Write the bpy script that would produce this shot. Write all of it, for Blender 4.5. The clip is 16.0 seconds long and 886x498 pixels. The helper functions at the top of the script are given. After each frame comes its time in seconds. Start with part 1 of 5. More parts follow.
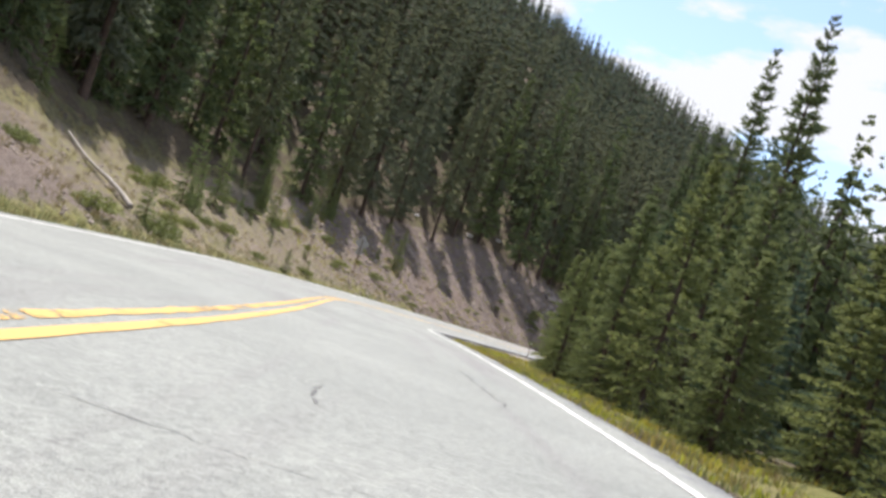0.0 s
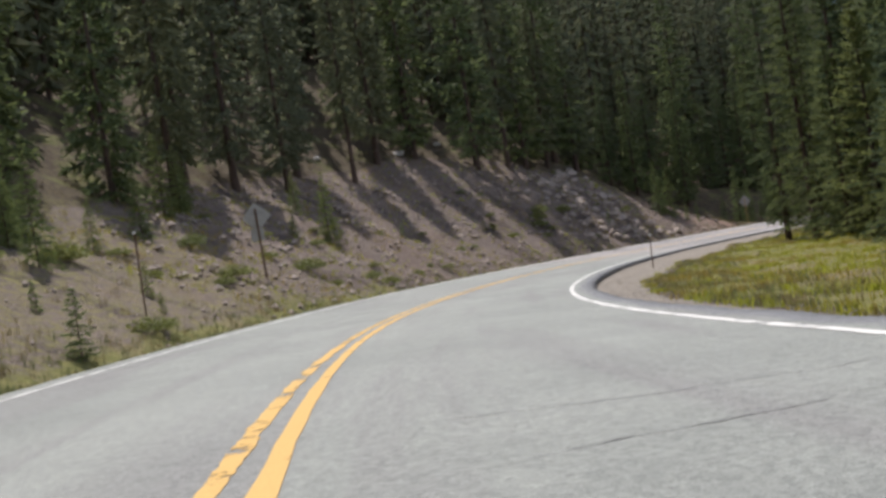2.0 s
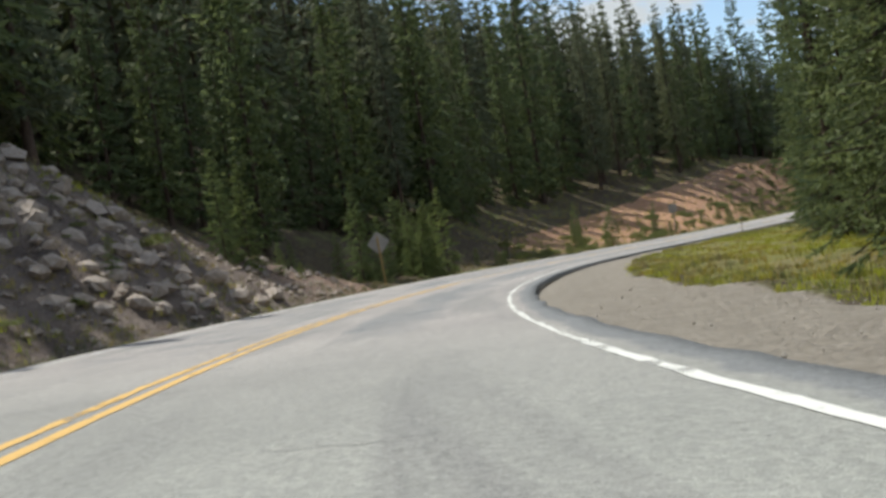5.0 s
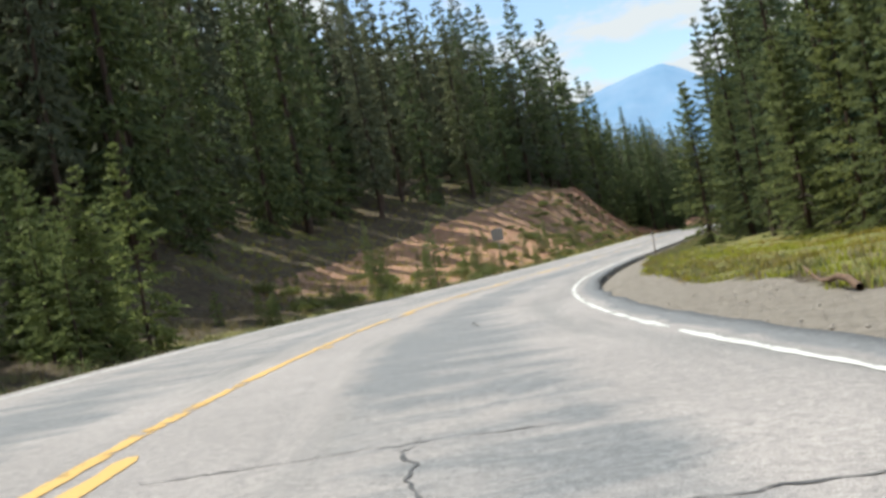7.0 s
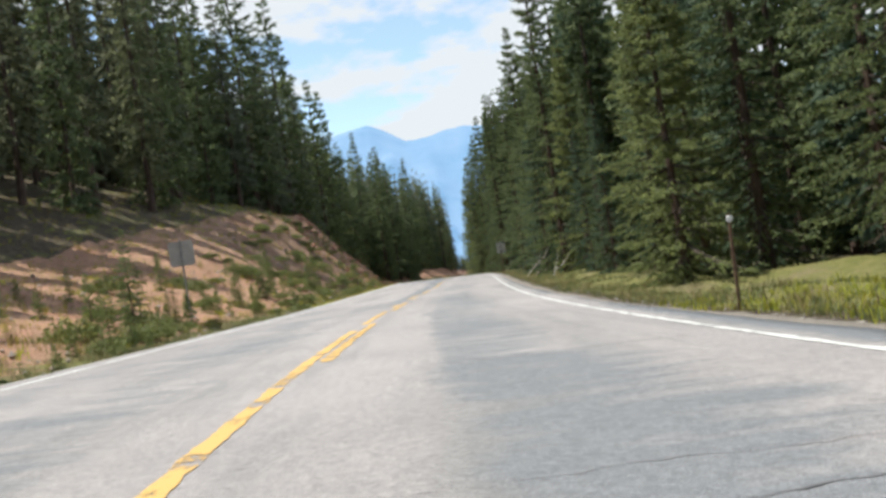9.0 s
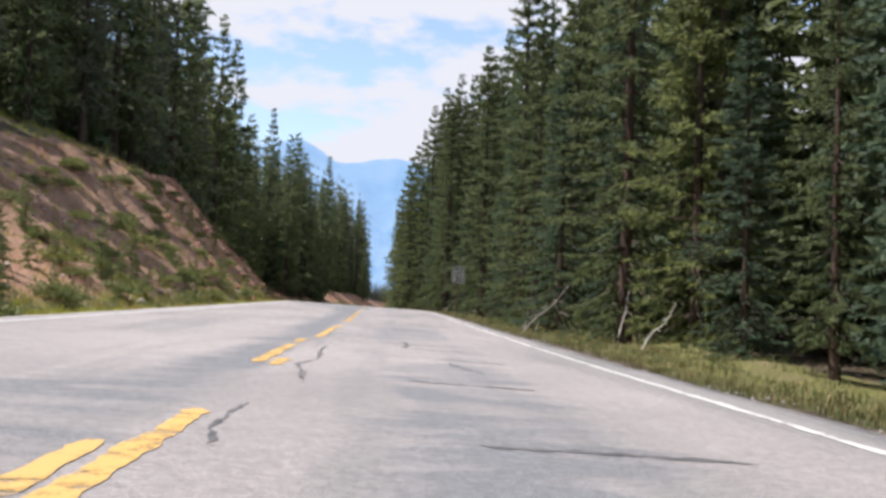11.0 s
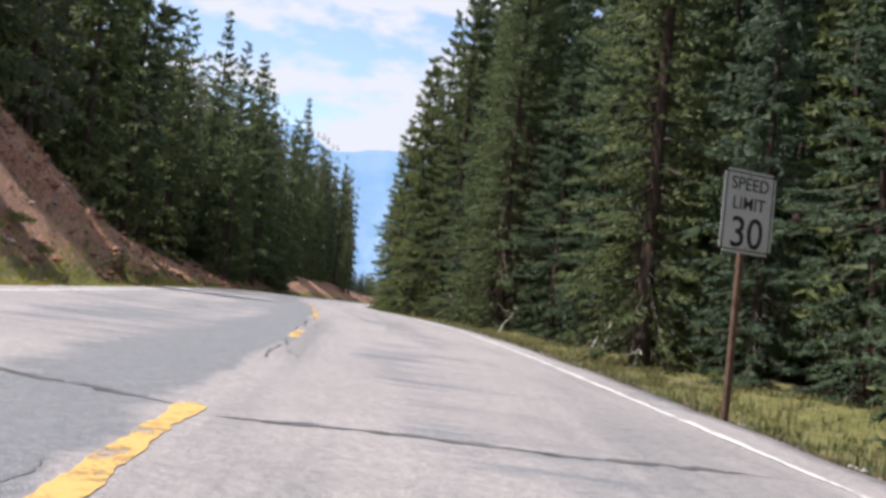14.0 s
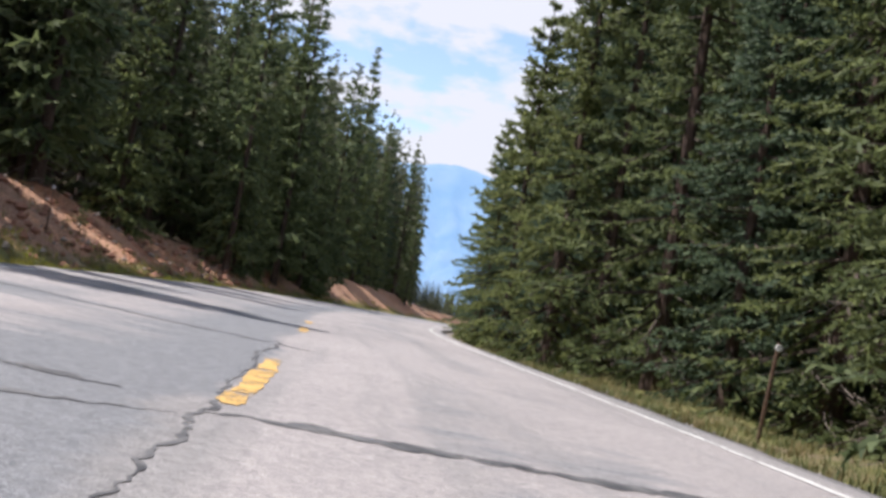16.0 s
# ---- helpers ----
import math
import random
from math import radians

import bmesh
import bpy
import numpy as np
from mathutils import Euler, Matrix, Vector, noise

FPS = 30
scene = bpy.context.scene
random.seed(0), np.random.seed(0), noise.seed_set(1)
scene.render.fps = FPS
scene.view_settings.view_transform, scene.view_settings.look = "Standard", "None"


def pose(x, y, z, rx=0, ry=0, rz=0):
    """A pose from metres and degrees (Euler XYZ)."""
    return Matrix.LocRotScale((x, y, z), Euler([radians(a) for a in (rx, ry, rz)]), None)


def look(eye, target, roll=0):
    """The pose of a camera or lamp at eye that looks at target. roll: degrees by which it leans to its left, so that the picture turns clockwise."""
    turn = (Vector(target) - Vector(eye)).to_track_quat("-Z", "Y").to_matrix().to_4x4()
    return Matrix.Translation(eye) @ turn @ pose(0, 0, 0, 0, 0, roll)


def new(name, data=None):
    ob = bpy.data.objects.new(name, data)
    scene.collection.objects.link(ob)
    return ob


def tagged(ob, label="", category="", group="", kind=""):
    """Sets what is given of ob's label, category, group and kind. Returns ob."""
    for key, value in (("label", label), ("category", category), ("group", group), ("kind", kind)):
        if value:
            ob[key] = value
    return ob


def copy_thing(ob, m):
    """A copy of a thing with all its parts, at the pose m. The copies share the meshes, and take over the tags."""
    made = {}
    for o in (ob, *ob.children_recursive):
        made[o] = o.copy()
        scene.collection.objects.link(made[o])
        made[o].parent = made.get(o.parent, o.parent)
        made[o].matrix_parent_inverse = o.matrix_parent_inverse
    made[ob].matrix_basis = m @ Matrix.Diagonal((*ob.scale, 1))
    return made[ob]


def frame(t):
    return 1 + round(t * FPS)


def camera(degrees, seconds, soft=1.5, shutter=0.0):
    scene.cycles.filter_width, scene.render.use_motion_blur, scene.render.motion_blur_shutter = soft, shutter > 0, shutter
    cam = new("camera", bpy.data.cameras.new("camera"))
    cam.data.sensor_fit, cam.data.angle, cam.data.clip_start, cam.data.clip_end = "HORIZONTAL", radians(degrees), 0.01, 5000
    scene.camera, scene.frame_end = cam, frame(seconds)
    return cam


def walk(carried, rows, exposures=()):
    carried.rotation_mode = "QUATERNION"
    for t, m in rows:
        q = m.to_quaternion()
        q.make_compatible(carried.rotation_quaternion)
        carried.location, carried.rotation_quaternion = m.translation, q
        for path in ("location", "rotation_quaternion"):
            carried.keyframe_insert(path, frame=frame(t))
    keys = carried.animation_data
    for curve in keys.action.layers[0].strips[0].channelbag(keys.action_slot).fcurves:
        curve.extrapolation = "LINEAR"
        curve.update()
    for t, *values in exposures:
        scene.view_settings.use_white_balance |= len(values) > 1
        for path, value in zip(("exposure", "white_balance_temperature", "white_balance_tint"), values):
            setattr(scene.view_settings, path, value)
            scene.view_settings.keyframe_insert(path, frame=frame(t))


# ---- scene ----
cam = camera(51.0, 16.0, soft=3.3)
PATH = [
    (0, (1.61, 0.0, 0.59), (0.94, 19.97, 1.34), 18.5),
    (0.5, (0.71, 7.88, 0.36), (-0.4, 27.84, 0.96), 10.3),
    (1, (-0.4, 15.82, 0.15), (-1.2, 35.8, 0.65), 3.6),
    (1.5, (-1.49, 23.74, -0.07), (-1.53, 43.74, 0.14), -3.1),
    (2, (-1.91, 31.57, -0.31), (-0.58, 51.53, -0.46), -9.1),
    (2.5, (-1.7, 39.31, -0.62), (1.51, 59.05, -1.08), -11.9),
    (3, (-0.92, 46.97, -0.92), (4.1, 66.33, -1.1), -11.6),
    (3.5, (0.52, 54.44, -1.21), (7.62, 73.14, -1.45), -11.8),
    (4, (2.83, 61.51, -1.42), (11.54, 79.52, -1.58), -10.3),
    (4.5, (5.47, 68.2, -1.62), (15.6, 85.45, -1.71), -9.7),
    (5, (8.38, 74.43, -1.81), (19.72, 90.9, -1.78), -9.4),
    (5.5, (11.64, 80.39, -1.99), (24.08, 96.05, -1.82), -9.4),
    (6, (15.4, 86.2, -2.15), (28.88, 100.97, -1.9), -9.7),
    (6.5, (19.82, 91.92, -2.31), (34.38, 105.63, -2.03), -10.0),
    (7, (25.09, 97.55, -2.4), (40.7, 110.06, -2.16), -11.0),
    (7.5, (31.0, 102.78, -2.48), (47.6, 113.93, -2.63), -12.0),
    (8, (37.17, 107.56, -2.64), (54.78, 117.04, -2.65), -11.5),
    (8.5, (43.56, 111.55, -2.8), (61.98, 119.34, -2.63), -10.5),
    (9, (49.84, 114.76, -2.95), (68.62, 121.64, -2.64), -8.8),
    (9.5, (55.88, 117.4, -3.08), (74.89, 123.6, -2.56), -5.6),
    (10, (61.6, 119.68, -3.19), (80.76, 125.36, -2.46), -2.0),
    (10.5, (67.04, 121.72, -3.29), (86.3, 127.03, -2.38), 1.0),
    (11, (72.26, 123.65, -3.37), (91.58, 128.7, -2.39), 2.1),
    (11.5, (77.31, 125.56, -3.37), (96.71, 130.34, -2.39), 1.9),
    (12, (82.34, 127.37, -3.43), (101.77, 132.0, -2.47), 2.2),
    (12.5, (87.49, 128.94, -3.51), (106.96, 133.38, -2.39), 3.5),
    (13, (92.73, 130.68, -3.54), (112.24, 134.96, -2.51), 5.0),
    (13.5, (98.05, 132.32, -3.53), (117.48, 136.93, -2.41), 5.4),
    (14, (103.29, 133.95, -3.46), (122.69, 138.75, -2.55), 5.6),
    (14.5, (108.64, 135.68, -3.5), (128.01, 140.58, -2.58), 6.6),
    (15, (114.27, 137.64, -3.63), (133.57, 142.72, -2.44), 8.7),
    (15.5, (120.07, 139.99, -3.71), (139.23, 145.61, -2.44), 9.5),
    (16, (126.14, 142.39, -3.72), (145.15, 148.49, -2.63), 9.8),
]
walk(cam, [(t, look(eye, target, roll)) for t, eye, target, roll in PATH], [(0, 0.7, 6350, 14), (1, 0.43, 6350, 15), (2, 0.15, 6300, 14), (3.5, 0.06, 6300, 11), (4, 0.06, 6350, 6), (6.5, 0.42, 6300, 4), (8.5, 0.52, 6300, 5), (11, 0.5, 6250, 15), (16, 0.54, 6150, 16)])

# World and sun: a midday sun ahead of the first stretch, thin fair-weather cloud.
SUN_AZ, SUN_EL = radians(-20.0), radians(66.5)
sun_way = Vector((math.sin(SUN_AZ) * math.cos(SUN_EL), math.cos(SUN_AZ) * math.cos(SUN_EL), math.sin(SUN_EL)))
sun_data = bpy.data.lights.new("sun", "SUN")
sun_data.energy, sun_data.angle, sun_data.color = 4.6, radians(0.53), (1.0, 0.95, 0.87)
sun = new("sun", sun_data)
sun.matrix_world = look(sun_way * 400, (0, 0, 0))

world = bpy.data.worlds.new("sky")
world.use_nodes = True
scene.world = world
wn, wl = world.node_tree.nodes, world.node_tree.links
sky = wn.new("ShaderNodeTexSky")
sky.sky_type, sky.sun_disc = "NISHITA", False
sky.sun_elevation, sky.sun_rotation = SUN_EL, SUN_AZ
sky.altitude, sky.air_density, sky.dust_density, sky.ozone_density = 2000, 1.3, 1.6, 0.35
way = wn.new("ShaderNodeTexCoord")
stretch = wn.new("ShaderNodeMapping")
stretch.inputs["Scale"].default_value = (1.0, 1.0, 2.6)
stretch.inputs["Location"].default_value = (0.35, 0.1, 0.2)
puff = wn.new("ShaderNodeTexNoise")
puff.inputs["Scale"].default_value, puff.inputs["Detail"].default_value, puff.inputs["Roughness"].default_value = 6.4, 8.0, 0.56
puff_ramp = wn.new("ShaderNodeValToRGB")
puff_ramp.color_ramp.elements[0].position, puff_ramp.color_ramp.elements[1].position = 0.455, 0.545
puff_ramp.color_ramp.elements[0].color = (0.1, 0.1, 0.1, 1)
puff_mix = wn.new("ShaderNodeMix")
puff_mix.data_type = "RGBA"
puff_mix.inputs[7].default_value = (4.0, 4.1, 4.25, 1)
wl.new(way.outputs["Generated"], stretch.inputs["Vector"])
wl.new(stretch.outputs["Vector"], puff.inputs["Vector"])
wl.new(puff.outputs["Fac"], puff_ramp.inputs["Fac"])
wl.new(puff_ramp.outputs["Color"], puff_mix.inputs[0])
wl.new(sky.outputs["Color"], puff_mix.inputs[6])
wl.new(puff_mix.outputs[2], wn["Background"].inputs["Color"])
wn["Background"].inputs["Strength"].default_value = 0.15


# ---------------------------------------------------------------- materials
class Shade:
    """A small helper round one node material."""

    def __init__(self, name):
        self.mat = bpy.data.materials.new(name)
        self.mat.use_nodes = True
        self.n, self.l = self.mat.node_tree.nodes, self.mat.node_tree.links
        self.bsdf = self.n["Principled BSDF"]
        self.out = self.n["Material Output"]
        self.bsdf.inputs["Specular IOR Level"].default_value = 0.3

    def put(self, socket, value):
        if isinstance(value, bpy.types.NodeSocket):
            self.l.new(value, socket)
        elif isinstance(value, tuple) and len(value) == 3 and socket.type == "RGBA":
            socket.default_value = (*value, 1)
        else:
            socket.default_value = value

    def coords(self, kind="Object"):
        return self.n.new("ShaderNodeTexCoord").outputs[kind]

    def noise(self, scale, detail=4.0, rough=0.55, vector=None, distort=0.0):
        node = self.n.new("ShaderNodeTexNoise")
        self.l.new(vector or self.coords(), node.inputs["Vector"])
        node.inputs["Scale"].default_value, node.inputs["Detail"].default_value = scale, detail
        node.inputs["Roughness"].default_value, node.inputs["Distortion"].default_value = rough, distort
        return node.outputs["Fac"]

    def voronoi(self, scale, feature="F1", vector=None, out="Distance"):
        node = self.n.new("ShaderNodeTexVoronoi")
        node.feature = feature
        self.l.new(vector or self.coords(), node.inputs["Vector"])
        node.inputs["Scale"].default_value = scale
        return node.outputs[out]

    def scaled(self, vector, scale):
        node = self.n.new("ShaderNodeMapping")
        self.l.new(vector, node.inputs["Vector"])
        node.inputs["Scale"].default_value = scale
        return node.outputs["Vector"]

    def ramp(self, fac, low, high, a=(0, 0, 0), b=(1, 1, 1)):
        node = self.n.new("ShaderNodeValToRGB")
        e = node.color_ramp.elements
        e[0].position, e[1].position = low, high
        e[0].color, e[1].color = (*a, 1), (*b, 1)
        self.l.new(fac, node.inputs["Fac"])
        return node.outputs["Color"]

    def mix(self, fac, a, b, blend="MIX"):
        node = self.n.new("ShaderNodeMix")
        node.data_type, node.blend_type = "RGBA", blend
        self.put(node.inputs[0], fac)
        self.put(node.inputs[6], a)
        self.put(node.inputs[7], b)
        return node.outputs[2]

    def math(self, op, a, b=0.0, c=0.0):
        node = self.n.new("ShaderNodeMath")
        node.operation = op
        for socket, v in zip(node.inputs, (a, b, c)):
            self.put(socket, v)
        return node.outputs[0]

    def attribute(self, name):
        node = self.n.new("ShaderNodeAttribute")
        node.attribute_name = name
        return node.outputs["Fac"]

    def random(self):
        return self.n.new("ShaderNodeObjectInfo").outputs["Random"]

    def island(self):
        return self.n.new("ShaderNodeNewGeometry").outputs["Random Per Island"]

    def bump(self, height, strength, distance):
        node = self.n.new("ShaderNodeBump")
        node.inputs["Strength"].default_value, node.inputs["Distance"].default_value = strength, distance
        self.l.new(height, node.inputs["Height"])
        self.l.new(node.outputs["Normal"], self.bsdf.inputs["Normal"])

    def done(self, color, rough=0.9, metal=0.0):
        self.put(self.bsdf.inputs["Base Color"], color)
        self.put(self.bsdf.inputs["Roughness"], rough)
        self.put(self.bsdf.inputs["Metallic"], metal)
        return self.mat


def asphalt_material():
    m = Shade("asphalt")
    c = m.coords()
    grain = m.noise(160, 3, 0.7, c)
    fine = m.voronoi(75, vector=c)
    broad = m.noise(0.35, 5, 0.6, c)
    lane = m.coords("UV")  # metres along and across the road
    drag = m.noise(1.0, 5, 0.6, m.scaled(lane, (0.09, 1.1, 1)), 0.6)
    base = m.mix(m.ramp(broad, 0.35, 0.65), (0.254, 0.266, 0.248), (0.316, 0.328, 0.304))
    base = m.mix(m.ramp(m.attribute("bleached"), 0.0, 1.0), base, m.mix(m.ramp(broad, 0.35, 0.65), (0.318, 0.294, 0.286), (0.390, 0.358, 0.346)))
    base = m.mix(m.ramp(drag, 0.5, 0.72), base, (0.235, 0.23, 0.226))
    streak = m.noise(1.0, 6, 0.62, m.scaled(lane, (1.7, 0.42, 1)), 1.2)
    old = m.math("ADD", m.attribute("tar"), m.math("MULTIPLY", m.math("MULTIPLY_ADD", streak, 1.5, -0.75), m.math("MINIMUM", m.math("MULTIPLY_ADD", m.attribute("tar"), 2.6, 0.3), 1.0)))
    base = m.mix(m.ramp(old, 0.26, 0.56), base, m.mix(m.ramp(grain, 0.3, 0.7), (0.19, 0.195, 0.206), (0.235, 0.238, 0.245)))
    speck = m.ramp(grain, 0.38, 0.66, (0.62, 0.62, 0.62), (1.3, 1.3, 1.3))
    base = m.mix(1.0, base, speck, "MULTIPLY")
    stone = m.ramp(fine, 0.0, 0.35, (1.22, 1.2, 1.16), (0.93, 0.93, 0.93))
    base = m.mix(1.0, base, stone, "MULTIPLY")
    chips = m.voronoi(30, vector=c, out="Color")
    base = m.mix(0.5, base, m.mix(1.0, base, m.ramp(chips, 0.1, 0.9, (0.72, 0.72, 0.73), (1.3, 1.29, 1.27)), "MULTIPLY"))
    pits = m.noise(24, 4, 0.7, c)
    base = m.mix(m.ramp(pits, 0.60, 0.72), base, (0.15, 0.148, 0.145))
    m.bump(grain, 0.7, 0.006)
    return m.done(base, 0.82)


def paint_material(name, colour, low, high, size=1.7):
    m = Shade(name)
    c = m.coords()
    wear = m.noise(size, 12, 0.82, c, 0.3)
    fine = m.noise(90, 3, 0.7, c)
    worn = m.ramp(wear, low, high)
    col = m.mix(m.ramp(fine, 0.3, 0.7), colour, tuple(v * 0.8 for v in colour))
    m.bump(fine, 0.4, 0.003)
    m.done(col, 0.75)
    gap = m.n.new("ShaderNodeBsdfTransparent")
    flake = m.n.new("ShaderNodeMixShader")
    m.l.new(worn, flake.inputs[0])
    m.l.new(m.bsdf.outputs[0], flake.inputs[1])
    m.l.new(gap.outputs[0], flake.inputs[2])
    m.l.new(flake.outputs[0], m.out.inputs["Surface"])
    return m.mat


def tar_material():
    m = Shade("crack_sealer")
    c = m.coords()
    col = m.mix(m.ramp(m.noise(5, 5, 0.6, c), 0.35, 0.65), (0.055, 0.055, 0.058), (0.15, 0.147, 0.145))
    m.bump(m.noise(60, 3, 0.6, c), 0.5, 0.003)
    m.done(col, 0.7)
    gone = m.n.new("ShaderNodeBsdfTransparent")  # the sealer has worn out here and there
    both = m.n.new("ShaderNodeMixShader")
    m.l.new(m.ramp(m.noise(2.2, 8, 0.78, c, 0.4), 0.51, 0.64), both.inputs[0])
    m.l.new(m.bsdf.outputs[0], both.inputs[1])
    m.l.new(gone.outputs[0], both.inputs[2])
    m.l.new(both.outputs[0], m.out.inputs["Surface"])
    return m.mat


def ground_material():
    m = Shade("earth_gravel_and_grass")
    c = m.coords()
    n1, n2, n3 = m.noise(0.5, 5, 0.6, c), m.noise(4, 5, 0.65, c), m.noise(28, 4, 0.7, c)
    stones = m.voronoi(9, vector=c)
    pebble = m.voronoi(34, vector=c)
    soil = m.mix(m.ramp(n1, 0.35, 0.65), (0.090, 0.070, 0.062), (0.158, 0.127, 0.114))
    soil = m.mix(m.ramp(m.attribute("red"), 0, 1), soil, m.mix(m.ramp(n1, 0.35, 0.65), (0.40, 0.18, 0.10), (0.50, 0.285, 0.17)))
    soil = m.mix(m.ramp(n2, 0.52, 0.68), soil, (0.13, 0.095, 0.07))
    soil = m.mix(m.math("MULTIPLY", m.ramp(m.attribute("rib"), 0.5, 0.62), 0.75), soil, (0.105, 0.06, 0.045))
    soil = m.mix(m.math("MULTIPLY", m.ramp(m.attribute("rib"), 0.44, 0.34), 0.6), soil, m.mix(m.ramp(m.attribute("red"), 0, 0.6), (0.215, 0.175, 0.15), (0.46, 0.28, 0.185)))
    soil = m.mix(m.ramp(stones, 0.02, 0.22, (1, 1, 1), (0, 0, 0)), soil, (0.235, 0.20, 0.175))
    soil = m.mix(1.0, soil, m.ramp(n3, 0.36, 0.64, (0.55, 0.54, 0.53), (1.42, 1.4, 1.38)), "MULTIPLY")
    chips = m.voronoi(16, vector=c, out="Color")
    soil = m.mix(0.6, soil, m.mix(1.0, soil, m.ramp(chips, 0.1, 0.9, (0.6, 0.59, 0.58), (1.5, 1.48, 1.46)), "MULTIPLY"))
    gravel = m.mix(m.ramp(n2, 0.35, 0.65), (0.25, 0.218, 0.185), (0.34, 0.30, 0.255))
    gravel = m.mix(m.ramp(pebble, 0.0, 0.4, (1, 1, 1), (0, 0, 0)), gravel, (0.36, 0.335, 0.3))
    gravel = m.mix(m.ramp(n3, 0.5, 0.75), gravel, (0.17, 0.145, 0.12))
    turf = m.mix(m.ramp(n2, 0.35, 0.65), (0.145, 0.155, 0.04), (0.24, 0.215, 0.08))
    turf = m.mix(m.ramp(n1, 0.5, 0.7), turf, (0.24, 0.19, 0.115))
    duff = m.mix(m.ramp(n2, 0.4, 0.65), (0.07, 0.05, 0.035), (0.13, 0.105, 0.06))
    duff = m.mix(m.ramp(n1, 0.53, 0.66), duff, (0.15, 0.15, 0.055))
    col = m.mix(m.ramp(m.math("ADD", m.attribute("soil"), m.math("MULTIPLY_ADD", n2, 0.6, -0.3)), 0.4, 0.6), duff, soil)
    col = m.mix(m.ramp(m.math("ADD", m.attribute("turf"), m.math("MULTIPLY_ADD", n2, 0.9, -0.45)), 0.4, 0.6), col, turf)
    col = m.mix(m.ramp(m.math("ADD", m.attribute("gravel"), m.math("MULTIPLY_ADD", n2, 0.8, -0.4)), 0.4, 0.6), col, gravel)
    height = m.math("ADD", m.math("MULTIPLY", n3, 0.6), m.math("MULTIPLY", stones, -0.7))
    m.bump(height, 1.0, 0.09)
    return m.done(col, 0.95)


def needle_material(name, dark, light, glow=0.22):
    m = Shade(name)
    vary, one = m.island(), m.random()
    col = m.mix(m.ramp(vary, 0.0, 1.0), dark, light)
    col = m.mix(m.math("MULTIPLY", one, 0.55), col, tuple(0.5 * (a + b) * k for a, b, k in zip(dark, light, (0.7, 0.8, 1.15))))
    m.put(m.bsdf.inputs["Base Color"], col)
    m.bsdf.inputs["Roughness"].default_value = 0.65
    thin = m.n.new("ShaderNodeBsdfTranslucent")
    m.l.new(col, thin.inputs["Color"])
    both = m.n.new("ShaderNodeMixShader")
    both.inputs[0].default_value = glow
    m.l.new(m.bsdf.outputs[0], both.inputs[1])
    m.l.new(thin.outputs[0], both.inputs[2])
    m.l.new(both.outputs[0], m.out.inputs["Surface"])
    return m.mat


def meadow_material():
    """Grass that is green in some patches and gold in others."""
    m = Shade("meadow_grass_blades")
    vary = m.ramp(m.island(), 0.0, 1.0)
    green = m.mix(vary, (0.26, 0.29, 0.025), (0.46, 0.48, 0.055))
    gold = m.mix(vary, (0.27, 0.20, 0.04), (0.43, 0.33, 0.09))
    col = m.mix(m.ramp(m.noise(0.4, 4, 0.6), 0.45, 0.6), green, gold)
    m.put(m.bsdf.inputs["Base Color"], col)
    m.bsdf.inputs["Roughness"].default_value = 0.65
    thin = m.n.new("ShaderNodeBsdfTranslucent")
    m.l.new(col, thin.inputs["Color"])
    both = m.n.new("ShaderNodeMixShader")
    both.inputs[0].default_value = 0.45
    m.l.new(m.bsdf.outputs[0], both.inputs[1])
    m.l.new(thin.outputs[0], both.inputs[2])
    m.l.new(both.outputs[0], m.out.inputs["Surface"])
    return m.mat


def bark_material(name, a, b):
    m = Shade(name)
    c = m.coords()
    plates = m.noise(3.0, 6, 0.7, m.scaled(c, (4, 4, 1)))
    col = m.mix(m.ramp(plates, 0.35, 0.65), a, b)
    m.bump(plates, 0.8, 0.03)
    return m.done(col, 0.95)


def plain_material(name, a, b, scale, rough=0.6, metal=0.0, bump=0.2):
    m = Shade(name)
    n = m.noise(scale, 5, 0.65)
    if bump:
        m.bump(n, bump, 0.004)
    return m.done(m.mix(m.ramp(n, 0.35, 0.65), a, b), rough, metal)


ASPHALT, TAR, EARTH = asphalt_material(), tar_material(), ground_material()
YELLOW = paint_material("yellow_road_paint", (0.63, 0.40, 0.135), 0.57, 0.64)
YELLOW_CRACKED = paint_material("cracked_yellow_road_paint", (0.63, 0.40, 0.135), 0.535, 0.575)
YELLOW_WORN = paint_material("worn_yellow_road_paint", (0.63, 0.40, 0.13), 0.50, 0.60, 4.0)
WHITE = paint_material("white_road_paint", (0.70, 0.69, 0.66), 0.53, 0.62)
WHITE_WORN = paint_material("worn_white_road_paint", (0.66, 0.65, 0.62), 0.525, 0.63)
SPRUCE = needle_material("spruce_needles", (0.076, 0.103, 0.045), (0.255, 0.295, 0.105), 0.45)
BLUE_SPRUCE = needle_material("blue_green_spruce_needles", (0.058, 0.092, 0.055), (0.188, 0.248, 0.122), 0.45)
BUSHY = needle_material("bushy_spruce_needles", (0.120, 0.150, 0.058), (0.320, 0.345, 0.115), 0.55)
PINE = needle_material("pine_needles", (0.14, 0.158, 0.088), (0.25, 0.258, 0.13), 0.5)
SAPLING = needle_material("young_spruce_needles", (0.145, 0.185, 0.065), (0.34, 0.38, 0.125), 0.55)
FAR_NEEDLES = needle_material("distant_conifer_needles", (0.090, 0.115, 0.070), (0.200, 0.220, 0.115), 0.3)
GRASS = needle_material("grass_blades", (0.13, 0.155, 0.045), (0.27, 0.265, 0.11), 0.35)
MEADOW = meadow_material()
